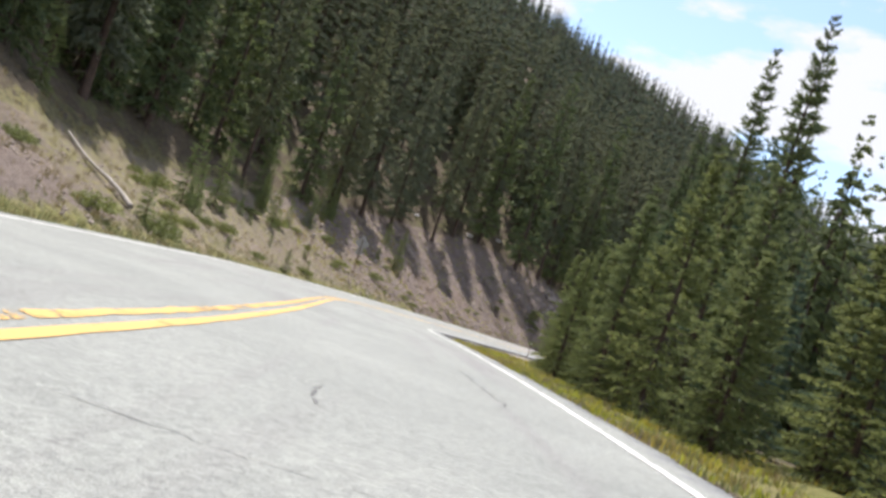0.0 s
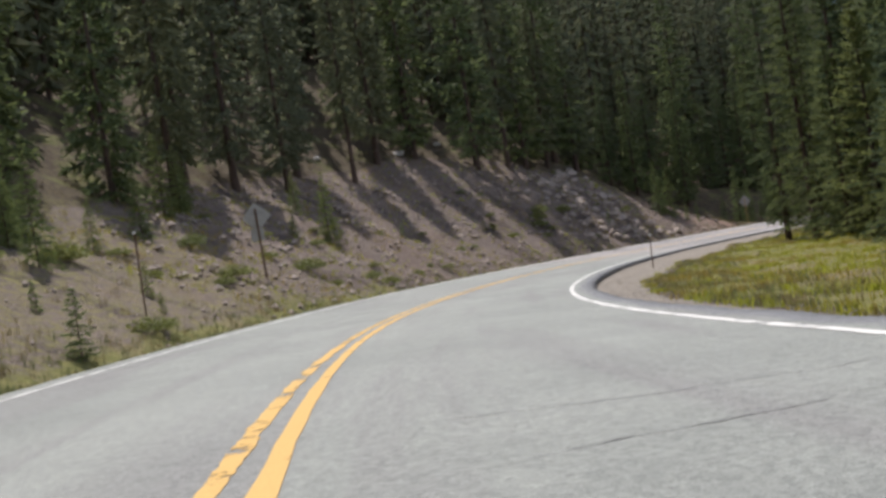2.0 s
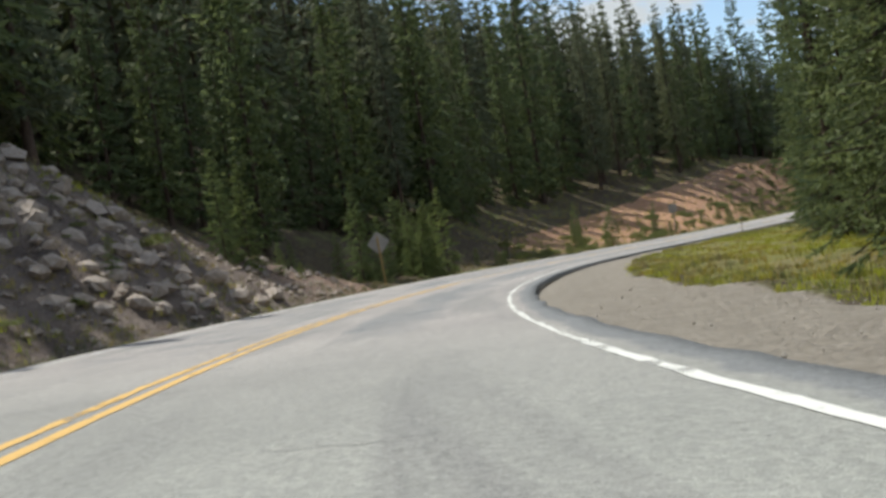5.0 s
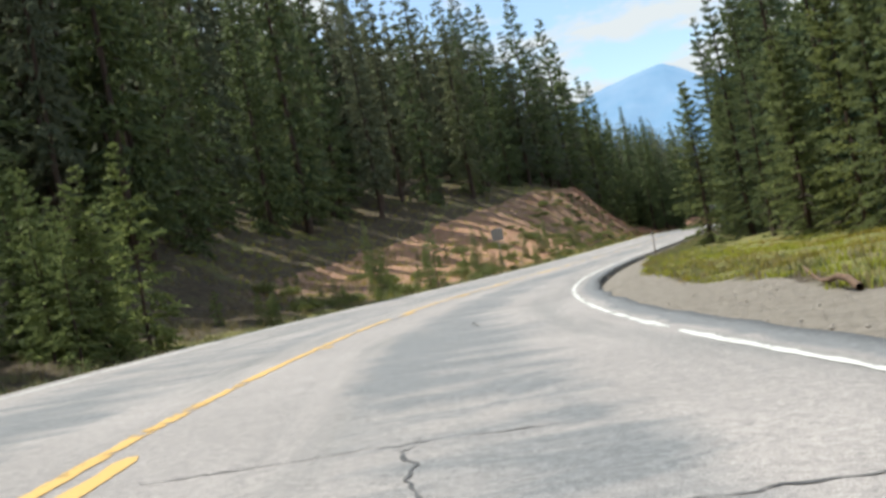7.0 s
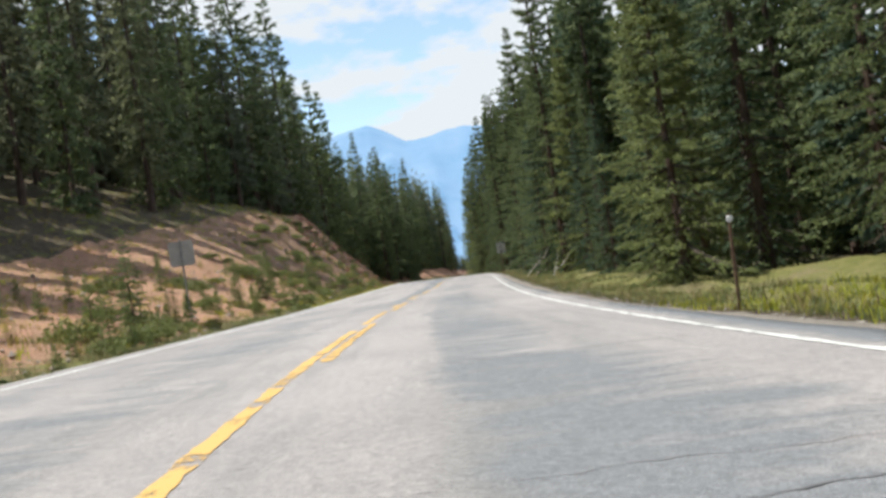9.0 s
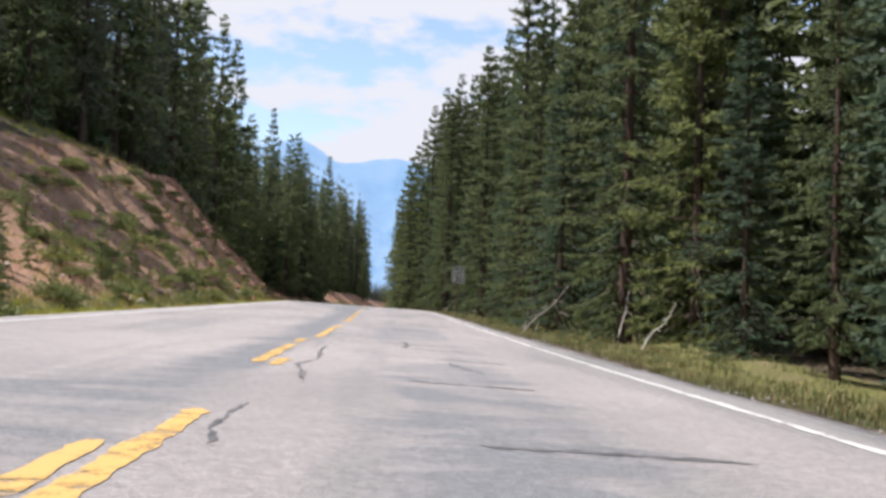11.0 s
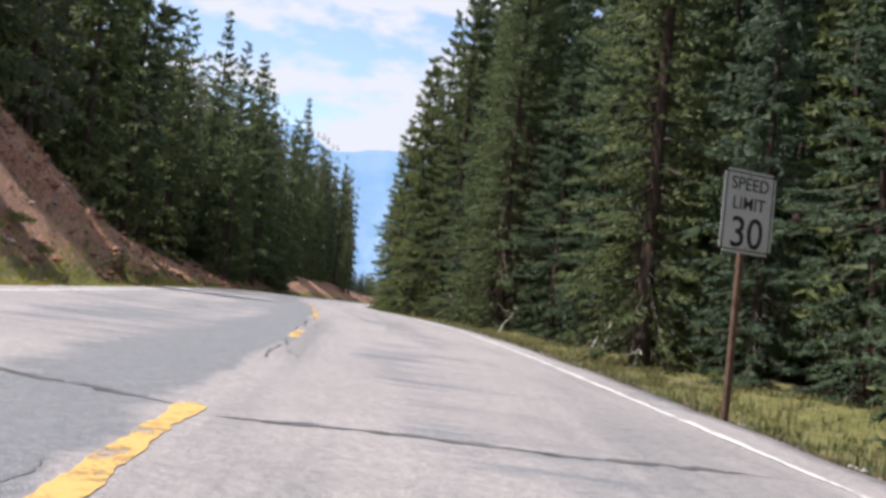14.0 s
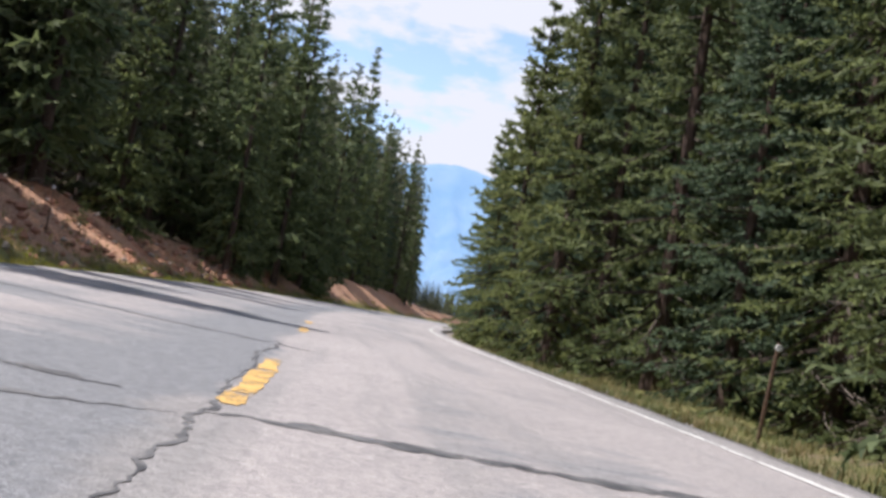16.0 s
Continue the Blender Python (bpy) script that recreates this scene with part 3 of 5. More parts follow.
def crack(rng, s0, off0, s1, off1, width, name="crack_seal", label=""):
    """A wandering sealed crack on the pavement."""
    n = max(int(math.hypot(s1 - s0, off1 - off0) / 0.035), 12)
    t = np.linspace(0, 1, n)
    seed = rng.uniform(0, 90)
    long = math.hypot(s1 - s0, off1 - off0)
    sway = np.array([noise.noise(Vector((v * long * 0.7, seed, 0))) * 0.16 + noise.noise(Vector((v * long * 2.6, seed, 4))) * 0.07 + noise.noise(Vector((v * long * 9, seed, 8))) * 0.045 + noise.noise(Vector((v * long * 24, seed, 9))) * 0.025 for v in t])
    if abs(s1 - s0) > abs(off1 - off0):  # seams run straighter than cracks across
        sway *= 0.8
    s, o = s0 + (s1 - s0) * t, off0 + (off1 - off0) * t
    if max(abs(off0), abs(off1)) < 0.3:
        o = o + centre(s)
    length = math.hypot(s1 - s0, off1 - off0)
    ns, no = -(off1 - off0) / length, (s1 - s0) / length
    s, o = s + ns * sway, np.clip(o + no * sway, -4.2, 3.95)
    w = 0.6 * width * (0.55 + 0.45 * np.abs(np.sin(t * 9 + seed)) + 0.5 * np.sin(t * n * 0.9) * np.sin(t * n * 0.37)) * np.clip(np.minimum(t, 1 - t) * 9, 0.15, 1)
    ds, do = np.gradient(s), np.gradient(o)
    d = np.hypot(ds, do) + 1e-9
    a = on_road(s - do / d * w / 2, o + ds / d * w / 2, 0.0035)
    b = on_road(s + do / d * w / 2, o - ds / d * w / 2, 0.0035)
    me = mesh_of(name, np.stack([a, b], 1).reshape(-1, 3), grid_faces(n, 2), TAR)
    return part(name, me, TAR, road, label)


rng = np.random.default_rng(5)
for args in [  # s, offset to s, offset, width
    (2.7, 0.4, 2.5, 2.6, 0.010), (4.2, 1.25, 5.0, 1.2, 0.03), (10.9, 2.3, 7.4, 2.5, 0.03), (20.8, 1.15, 18.4, 1.05, 0.035), (20.8, 1.2, 20.4, 1.3, 0.025),
    (14, -3.9, 13.6, 0.6, 0.02), (27, -3.8, 27.2, 3.3, 0.015), (34.9, 1.0, 35.2, 3.3, 0.02), (36.1, 0.7, 35.7, 3.2, 0.018), (42.2, 1.1, 41.8, 3.3, 0.013), (43.6, 0.9, 43.1, 2.6, 0.015),
    (49.5, 1.9, 49.7, 3.4, 0.025), (57, 0.5, 57.6, 3.2, 0.012), (64, -3.8, 64.3, 2.4, 0.012), (71.3, 2.0, 71.1, 3.5, 0.02),
    (84, -3.8, 84.5, 3.4, 0.02), (91, -3.8, 90.6, 3.4, 0.025), (97, 0.4, 97.2, 3.4, 0.03), (101.5, -3.8, 101.8, 3.4, 0.025), (105, 0.3, 105.2, 3.4, 0.025),
    (110.2, 0.3, 110.0, 2.2, 0.025), (110.2, 1.6, 108.2, 1.6, 0.03), (108.6, 2.1, 108.5, 2.9, 0.035), (113.2, -3.9, 113.5, 3.4, 0.02),
    (118.9, 1.95, 117.6, 2.0, 0.06), (116.6, 2.05, 117.3, 2.4, 0.03), (118.3, 0.3, 117.9, 3.4, 0.018), (121.4, -3.9, 121.2, 3.3, 0.02),
    (125.7, 0.2, 125.9, 3.4, 0.025), (126.4, 1.3, 126.2, 3.4, 0.02), (125.7, 0.15, 127.2, 0.56, 0.025), (129.6, -3.9, 130, 3.4, 0.02), (133.5, 1.2, 132.0, 1.25, 0.03),
    (135.3, 0.6, 134.6, 3.3, 0.02), (139, -3.9, 139.4, 3.4, 0.02), (144, 0.2, 144.3, 3.4, 0.03), (149.5, -3.9, 149.2, 3.3, 0.03), (155, -3.8, 155.4, 3.4, 0.03), (160.4, -3.9, 160.1, 2.9, 0.03),
    (166.2, 0.26, 164.7, 0.3, 0.03), (169.6, 0.28, 167.6, 0.45, 0.03), (171.3, 1.0, 171.0, 2.5, 0.06), (168.2, 1.2, 168.0, 2.2, 0.05), (165.1, 1.4, 165.0, 2.6, 0.06),
    (172.6, 0.38, 169.0, 0.37, 0.03), (173.0, -0.15, 172.9, 0.55, 0.03), (175.0, 1.36, 173.0, 1.4, 0.05), (173.0, 1.4, 172.9, 2.4, 0.04), (170.7, 1.8, 169.4, 1.95, 0.05),
    (173.6, -3.6, 173.3, -0.2, 0.03), (180.2, -3.7, 179.8, -1.0, 0.04), (182.6, -3.8, 182.6, -0.35, 0.03), (186, 1.3, 186, 2.3, 0.05), (186.2, -3.8, 186.5, -1.4, 0.035),
    (184.0, 0.0, 187.3, -0.09, 0.03), (187.3, -0.09, 197, -0.06, 0.03), (188.6, 1.6, 187.9, 2.2, 0.05), (195.3, -3.8, 194.8, -0.25, 0.05), (194.6, 0.0, 194.3, 0.8, 0.04), (194.1, 1.6, 193.7, 2.6, 0.05),
    (200.0, -3.8, 198.6, 0.1, 0.075), (198.3, 0.3, 198.5, 3.2, 0.06), (201.5, 0.06, 204.5, 0.0, 0.032), (204.5, 0.0, 212, 0.02, 0.03), (204.7, 1.7, 204.3, 2.6, 0.05), (203.0, 0.16, 202.0, 0.45, 0.02),
    (208.7, -3.8, 209.9, -1.9, 0.04), (207.6, 0.34, 209.3, 0.27, 0.025), (211.9, 1.5, 211.2, 2.6, 0.05), (211.9, -3.8, 211.7, -0.4, 0.04), (213.6, -0.08, 216.0, 0.06, 0.035), (215.0, 0.3, 215.3, 3.3, 0.05),
    (219.6, 1.0, 215.8, 1.2, 0.03), (219.7, -3.9, 221.5, 0.0, 0.05), (222.4, -3.9, 221.9, -0.3, 0.12), (221.7, 0.05, 222.2, 3.5, 0.10), (227.3, -3.9, 226.2, 0.5, 0.08), (219.8, 0.02, 227, -0.1, 0.03),
    (234, -3.9, 234.4, 3.2, 0.06), (241, -3.9, 240.5, 2.8, 0.06), (249, -3.9, 249.5, 3.2, 0.07), (258, -3.9, 258, 3.4, 0.07), (268, -3.9, 268.6, 3.3, 0.07),
]:
    crack(rng, *args[:4], args[4] * (2.5 if args[0] > 165 and args[4] > 0.035 and abs(args[3] - args[1]) > abs(args[2] - args[0]) else 1.6 if args[0] > 165 else 1.0))

for s in np.arange(22, 262, 2.6):  # fine open cracks across one lane or the other
    s = s + rng.uniform(-1.0, 1.0)
    near_side = rng.uniform() < 0.6
    a, b = (rng.uniform(0.3, 1.6), rng.uniform(2.2, 3.4)) if near_side else (rng.uniform(-3.7, -2.4), rng.uniform(-1.6, -0.3))
    crack(rng, s, a, s + rng.uniform(-0.35, 0.35), b, rng.uniform(0.007, 0.014), "hairline_crack")

# ---------------------------------------------------------------- conifers
def shoots(rng, root, way_out, length, width, sprigs):
    """Needle shoots: each a slim three-sided spike, with short sprigs standing off it all round."""
    n = len(root)
    side = np.cross(way_out, (0.0, 0.0, 1.0))
    side /= np.linalg.norm(side, axis=1, keepdims=True) + 1e-9
    over = np.cross(side, way_out)
    turn = np.radians([90, 210, 330])[None, :, None]
    ring = root[:, None] + (np.cos(turn) * side[:, None] + np.sin(turn) * over[:, None]) * width[:, None, None] * 0.3
    spikes = np.concatenate([ring, (root + way_out * length[:, None])[:, None]], 1).reshape(-1, 3)
    base = np.arange(n)[:, None] * 4
    pieces = [(spikes, np.concatenate([base + [0, 1, 3], base + [1, 2, 3], base + [2, 0, 3]]))]
    if sprigs:
        k = (np.arange(sprigs) + rng.uniform(0, 1, (n, sprigs))) / sprigs
        a = rng.uniform(0, 2 * np.pi, (n, sprigs))[..., None]
        off = np.cos(a) * side[:, None] + np.sin(a) * over[:, None]
        foot = root[:, None] + way_out[:, None] * (length[:, None] * k)[..., None]
        aim = way_out[:, None] * 0.62 + off * 0.85
        long = (width[:, None] * (1.25 - 0.6 * k) * rng.uniform(0.65, 1.3, k.shape))[..., None]
        flat = np.cross(aim, off + rng.normal(0, 0.6, off.shape))
        flat /= np.linalg.norm(flat, axis=-1, keepdims=True) + 1e-9
        tris = np.stack([foot + flat * long * 0.27, foot - flat * long * 0.27, foot + aim * long], -2).reshape(-1, 3)
        pieces.append((tris, np.arange(len(tris)).reshape(-1, 3)))
    return joined(pieces)


def tier_crown(rng, height, base, radius, boughs, fingers, length, width, sprigs=0, low=-20.0, top=34.0, power=0.92, ragged=0.3, droop=0.4, curl=0.2, whorl=5, start=0.2, limbs=False):
    """A conifer's crown: tiers of boughs with gaps between them, each bough a flat spray of needle shoots."""
    tiers = math.ceil(boughs / whorl)
    u = np.clip((np.arange(boughs) // whorl + 0.3 + rng.normal(0, 0.16, boughs)) / tiers, 0, 1) ** 1.08
    z0 = base + (height - base) * u * 0.975
    phi = np.arange(boughs) * 2 * np.pi / whorl + (np.arange(boughs) // whorl) * 0.9 + rng.normal(0, 0.35, boughs)
    lobe = 1 + 0.16 * np.sin(2 * phi + u * 17 + rng.uniform(0, 6)) + 0.13 * np.sin(phi - u * 9 + rng.uniform(0, 6))
    reach = (radius * (1 - u) ** power * (1 - 0.35 * np.exp(-u / 0.05)) * lobe + 0.1 * (height / 15) ** 0.5) * rng.uniform(1 - ragged, 1 + 0.5 * ragged, boughs)
    tilt = np.tan(np.radians(low + (top - low) * u ** 1.25 + rng.normal(0, 6, boughs)))
    r, p, e = reach[:, None], phi[:, None], tilt[:, None]
    k = start + (1 - start) * ((np.arange(fingers) + rng.uniform(0, 0.9, (boughs, fingers))) / fingers) ** 0.8
    k[:, -1] = 0.86 if fingers > 2 else start
    hand = np.where((np.arange(fingers)[None] + np.arange(boughs)[:, None]) % 2, 1.0, -1.0)
    open_out = hand * np.radians(rng.uniform(22, 66, k.shape))
    open_out[:, -1] = rng.normal(0, 0.1, boughs)
    q = p + open_out
    root = np.stack([np.cos(p) * r * k, np.sin(p) * r * k, z0[:, None] + r * (e * k + curl * (k * k - k))], -1)
    lift = (e + curl * (2 * k - 1)) * 0.75 - droop * rng.uniform(-0.25, 1.0, k.shape) * (open_out != 0)
    aim = np.stack([np.cos(q), np.sin(q), lift], -1)
    aim[..., 2] += rng.normal(0, 0.16, k.shape)
    aim /= np.linalg.norm(aim, axis=-1, keepdims=True)
    long = np.clip(0.5 * r + 0.05, 0.08, length) * (1.2 - 0.45 * k) * rng.uniform(0.7, 1.25, k.shape)
    if fingers <= 2:
        long = r * np.where(np.arange(fingers) == fingers - 1, 1.0 - start, 0.6) + 0 * k
    thick = width * np.clip(long / length, 0.2, 1.3) ** 0.6
    crown = shoots(rng, root.reshape(-1, 3), aim.reshape(-1, 3), long.ravel(), thick.ravel(), sprigs)
    if not limbs:
        return crown
    t = np.array([0.0, 0.45, 0.85])
    sticks = [tubed(np.c_[np.cos(f) * g * t, np.sin(f) * g * t, z + g * (h * t + curl * (t * t - t))], (0.012 + 0.009 * g) * (1.05 - t), 3) for f, g, z, h in zip(phi, reach, z0, tilt)]
    return crown, joined(sticks)


def trunk_stick(rng, height, girth, sides=8, lean=0.15):
    z = np.linspace(-0.5, height, 9)
    bend = np.cumsum(rng.normal(0, lean * 0.35, (9, 2)), axis=0) * 0.3
    bend -= bend[0]
    taper = girth / 2 * (1 - 0.93 * np.clip(z, 0, None) / height) * (1 + 0.5 * np.exp(-np.clip(z + 0.5, 0, None) / 0.5))
    return tubed(np.c_[bend, z], taper, sides)


def dead_twigs(rng, low, high, count, reach):
    """Bare grey lower branches."""
    out = []
    for _ in range(count):
        z, a, r = rng.uniform(low, high), rng.uniform(0, 2 * np.pi), reach * rng.uniform(0.4, 1.0)
        t = np.linspace(0, 1, 4)
        pts = np.c_[np.cos(a + 0.3 * t) * r * t, np.sin(a + 0.3 * t) * r * t, z - 0.25 * r * t + 0.2 * r * t * t * rng.uniform(-1, 1)]
        out.append(tubed(pts, 0.016 * (1.1 - t), 3))
        for _ in range(3):
            k = rng.uniform(0.3, 0.9)
            p0 = pts[0] + (pts[-1] - pts[0]) * k
            b = a + rng.choice([-1, 1]) * rng.uniform(0.5, 1.1)
            p1 = p0 + np.array([np.cos(b), np.sin(b), rng.uniform(-0.5, 0.2)]) * r * 0.35
            out.append(tubed(np.array([p0, p1]), [0.008, 0.003], 3))
    return joined(out)


def make_conifer(rng, name, label, category, group, needles, height, base, radius, boughs, fingers, length, width, girth, bare=0, **form):
    tree = tagged(new(name), label, category, group)
    part("trunk", mesh_of("trunk", *trunk_stick(rng, height * 0.97, girth), BARK, True), BARK, tree)
    leaf = tier_crown(rng, height, base, radius, boughs, fingers, length, width, **form)
    if form.get("limbs"):
        leaf, sticks = leaf
        tagged(part("deadwood", mesh_of("deadwood", *sticks, DEAD_BOUGH), DEAD_BOUGH, tree, "bare brown inner boughs"), kind="stuff")
    part("crown", mesh_of("crown", *leaf, needles), needles, tree)
    if bare:
        tagged(part("brushwood", mesh_of("brushwood", *dead_twigs(rng, 0.4, max(base + 1.2, 2.0), bare, radius * 0.8), TWIG), TWIG, tree), kind="stuff")
    return tree


def stand(place, turn, size, stretch=1.0):
    return Matrix.LocRotScale(place, Euler((0, 0, turn)), (size, size, size * stretch))


rng = np.random.default_rng(11)
NEAR = dict(sprigs=8, limbs=True, whorl=6, start=0.12)
near_models = [
    make_conifer(rng, "spruce", "tall dense green spruce at the roadside", "tree", "roadside spruces", SPRUCE, 15.0, 0.5, 2.4, 186, 11, 0.36, 0.12, 0.34, 10, **NEAR),
    make_conifer(rng, "spruce", "dense blue-green spruce at the roadside", "tree", "roadside spruces", BLUE_SPRUCE, 13.0, 0.35, 2.3, 180, 11, 0.36, 0.12, 0.30, 6, **NEAR),
    make_conifer(rng, "spruce", "full blue-green spruce with drooping boughs", "tree", "roadside spruces", BLUE_SPRUCE, 11.0, 0.25, 2.2, 168, 11, 0.35, 0.12, 0.27, 8, low=-27, **NEAR),
    make_conifer(rng, "spruce", "narrow dark spruce with bare lower branches", "tree", "roadside spruces", SPRUCE, 16.5, 1.4, 2.05, 186, 10, 0.35, 0.12, 0.33, 26, power=0.8, **NEAR),
    make_conifer(rng, "spruce", "young bushy spruce at the edge of the wood", "tree", "roadside spruces", BUSHY, 7.5, 0.25, 1.65, 138, 10, 0.28, 0.10, 0.2, 0, **NEAR),
]
BACK = dict(sprigs=3)
back_models = [
    make_conifer(rng, "spruce", "tall dark spruce standing inside the wood", "tree", "spruces inside the wood", SPRUCE, 17.5, 1.4, 2.5, 140, 7, 0.7, 0.34, 0.36, 8, **BACK),
    make_conifer(rng, "spruce", "slim dark spruce standing inside the wood", "tree", "spruces inside the wood", BLUE_SPRUCE, 15.5, 0.9, 2.3, 135, 7, 0.7, 0.34, 0.32, 6, **BACK),
]
BANK = dict(sprigs=3, droop=0.6)
bank_models = [
    make_conifer(rng, "pine", "tall slender conifer with bare lower trunk on the cut bank", "tree", "conifers along the bank", PINE, 18.0, 2.4, 1.75, 150, 6, 0.7, 0.34, 0.36, 18, low=-30, top=20, power=0.68, **BANK),
    make_conifer(rng, "pine", "narrow dark conifer at the crest of the bank", "tree", "conifers along the bank", SPRUCE, 16.0, 1.2, 1.85, 145, 6, 0.7, 0.34, 0.32, 10, power=0.78, **BANK),
    make_conifer(rng, "pine", "spindly conifer with a thin crown on the bank", "tree", "conifers along the bank", PINE, 19.5, 4.0, 1.55, 140, 6, 0.65, 0.34, 0.34, 22, low=-32, top=16, power=0.62, **BANK),
    make_conifer(rng, "pine", "dense dark conifer clothed to the ground", "tree", "conifers along the bank", SPRUCE, 13.5, 0.4, 1.95, 145, 6, 0.7, 0.34, 0.3, 4, power=0.88, **BANK),
]
YOUNG = dict(sprigs=3, ragged=0.5)
young_models = [
    make_conifer(rng, "young_spruce", "small bright green spruce on the roadside slope", "sapling", "young spruces", SAPLING, 2.8, 0.06, 0.62, 75, 5, 0.3, 0.12, 0.07, 0, **YOUNG),
    make_conifer(rng, "young_spruce", "slender young spruce beside the road", "sapling", "young spruces", SAPLING, 4.2, 0.12, 0.85, 95, 6, 0.34, 0.13, 0.08, 0, **YOUNG),
    make_conifer(rng, "young_spruce", "low bushy spruce seedling on the bank", "sapling", "young spruces", SAPLING, 1.3, 0.02, 0.42, 45, 5, 0.2, 0.1, 0.04, 0, **YOUNG),
]
used = set()
placed = []


def headroom(s, off):
    """The greatest height over the centre line that treetops reach; the wood is lower near the road."""
    right = np.where(s > 222, np.interp(off, [5.5, 7, 9, 12], [13.0, 17.3, 21.5, 24.0]), 60.0)
    right = np.where((s > 160) & (s < 183), np.interp(off, [7.0, 8.4, 9.4, 10.0], [8.5, 9.5, 12.0, 60.0]), right)
    bank = np.interp(-off, [6, 7, 10, 12, 14, 20], [12.0, 13.5, 19.5, 24.0, 28.0, 90.0])
    beyond = np.interp(-off, [6, 7, 10, 14, 20, 30, 40, 60], [13.0, 15.8, 18.8, 21.6, 25.5, 33.0, 45.0, 150.0])
    left = np.where(s > 257, beyond, np.where(s > 206, bank, np.where((s > 112) & (s < 143) & (off > -15.0), np.where(s < 130, 13.5, 21.0), 150.0)))
    return np.where(off > 0, right, left)


def open_ground(s, off):
    """Beyond the last bend the left side falls away and stands open."""
    return (s > 310) & (off < 0) & (-off < np.interp(s, [310, 320, 340, 360, 400, 440], [6.0, 9.0, 15.0, 25.0, 55.0, 90.0]))


def plant(model, s, off, size=1.0, stretch=1.0, turn=None):
    """Stands a model, or a copy of it, on the ground at station and offset."""
    spot = ground_at(s, off)
    room = float(headroom(s, off)) - (spot.z - float(np.interp(s, STATIONS, LINE_Z)))
    size *= min(1.0, room / (model.get("tall", 1.0) * size * stretch))
    m = stand(spot - Vector((0, 0, 0.05)), rng.uniform(0, 6.28) if turn is None else turn, size, stretch)
    placed.append((s, off))
    if model.name not in used:
        used.add(model.name)
        model.matrix_basis = m
        return model
    return copy_thing(model, m)


def tree_at(model, s, off, top, thin=1.0):
    """A tree whose tip stands at a given height over the centre line."""
    tall = {m.name: m["tall"] for m in near_models + back_models + bank_models}[model.name]
    floor = float(ground_at(s, off).z - np.interp(s, STATIONS, LINE_Z))
    size = (top - floor) / tall
    wide = min(size, 1.25) * thin
    return plant(model, s, off, wide, size / wide)


for models, talls in ((near_models, (15, 13, 11, 16.5, 7.5)), (back_models, (17.5, 15.5)), (bank_models, (18, 16, 19.5, 13.5))):
    for model, tall in zip(models, talls):
        model["tall"] = float(tall)

# Trees that stand out against the sky.
tree_at(near_models[3], 36, 13.0, 15.2, 0.8)
tree_at(near_models[0], 48, 13.5, 14.6, 0.9)
tree_at(near_models[0], 32, 13.6, 15.5, 0.85)
tree_at(near_models[1], 43, 12.2, 9.0)
tree_at(near_models[0], 53, 12.6, 13.0)
tree_at(near_models[0], 229, 8.2, 15.9)
tree_at(near_models[3], 243, 9.9, 21.0)
tree_at(near_models[1], 258, 8.6, 20.5)
for s, off, top, kind in ((232, 8.2, 18.5, 1), (236, 6.9, 18.0, 0), (242.5, 7.2, 18.0, 1), (248, 9.4, 21.5, 0), (251, 7.0, 19.5, 3), (256, 9.6, 21.5, 0), (263, 7.4, 21.0, 1), (268, 9.2, 22.0, 0), (276, 7.4, 20.5, 0), (285, 8.0, 20.0, 1), (296, 7.4, 19.0, 0), (308, 7.2, 18.0, 1)):
    tree_at(near_models[kind], s, off, top)
tree_at(near_models[4], 158, 6.9, 8.6)
tree_at(near_models[3], 81, 9.8, 15.0, 1.1)
tree_at(near_models[3], 76.5, 11.2, 16.0, 1.1)
tree_at(near_models[3], 86, 11.0, 17.0)
tree_at(near_models[0], 90, 10.2, 16.0)
tree_at(near_models[0], 95, 11.2, 15.0)
tree_at(bank_models[0], 220, -18.2, 27.0)
tree_at(bank_models[1], 239, -14.9, 25.0)
tree_at(bank_models[0], 251, -12.9, 22.5)
tree_at(bank_models[3], 255, -9.5, 14.4)
for s, off, top, kind in ((250, -10.6, 21.0, 1), (250.5, -14.0, 26.0, 0), (241, -10.8, 20.5, 1), (258, -14.0, 21.5, 0), (244.5, -13.6, 26.0, 1), (236, -12.2, 24.0, 0), (232, -13.4, 27.0, 1), (226, -14.2, 28.0, 0), (221, -15.5, 28.5, 1), (215, -16.0, 28.0, 0)):
    tree_at(bank_models[kind], s, off, top)
for s, off, top, model in ((310, -9.2, 19.0, back_models[0]), (309, -11.2, 18.0, back_models[1]), (306.5, -6.9, 13.0, back_models[0]), (291, -8.9, 17.9, bank_models[1]), (262, -6.8, 16.3, bank_models[1]), (299, -10.4, 17.0, back_models[1]), (281, -9.0, 17.2, bank_models[0]), (272, -8.0, 16.0, bank_models[1])):
    tree_at(model, s, off, top, 0.85)
for s, off, top, kind in ((240, 5.6, 11.2, 4), (247, 5.5, 9.5, 4), (255, 5.4, 8.0, 2), (263, 5.3, 9.0, 4), (272, 5.3, 8.0, 4), (239, 6.5, 15.5, 0), (226, 7.2, 17.2, 0)):
    tree_at(near_models[kind], s, off, top, 0.9)


def far_from_others(s, off, least):
    return all(abs(s - a) + abs(off - b) > least for a, b in placed)


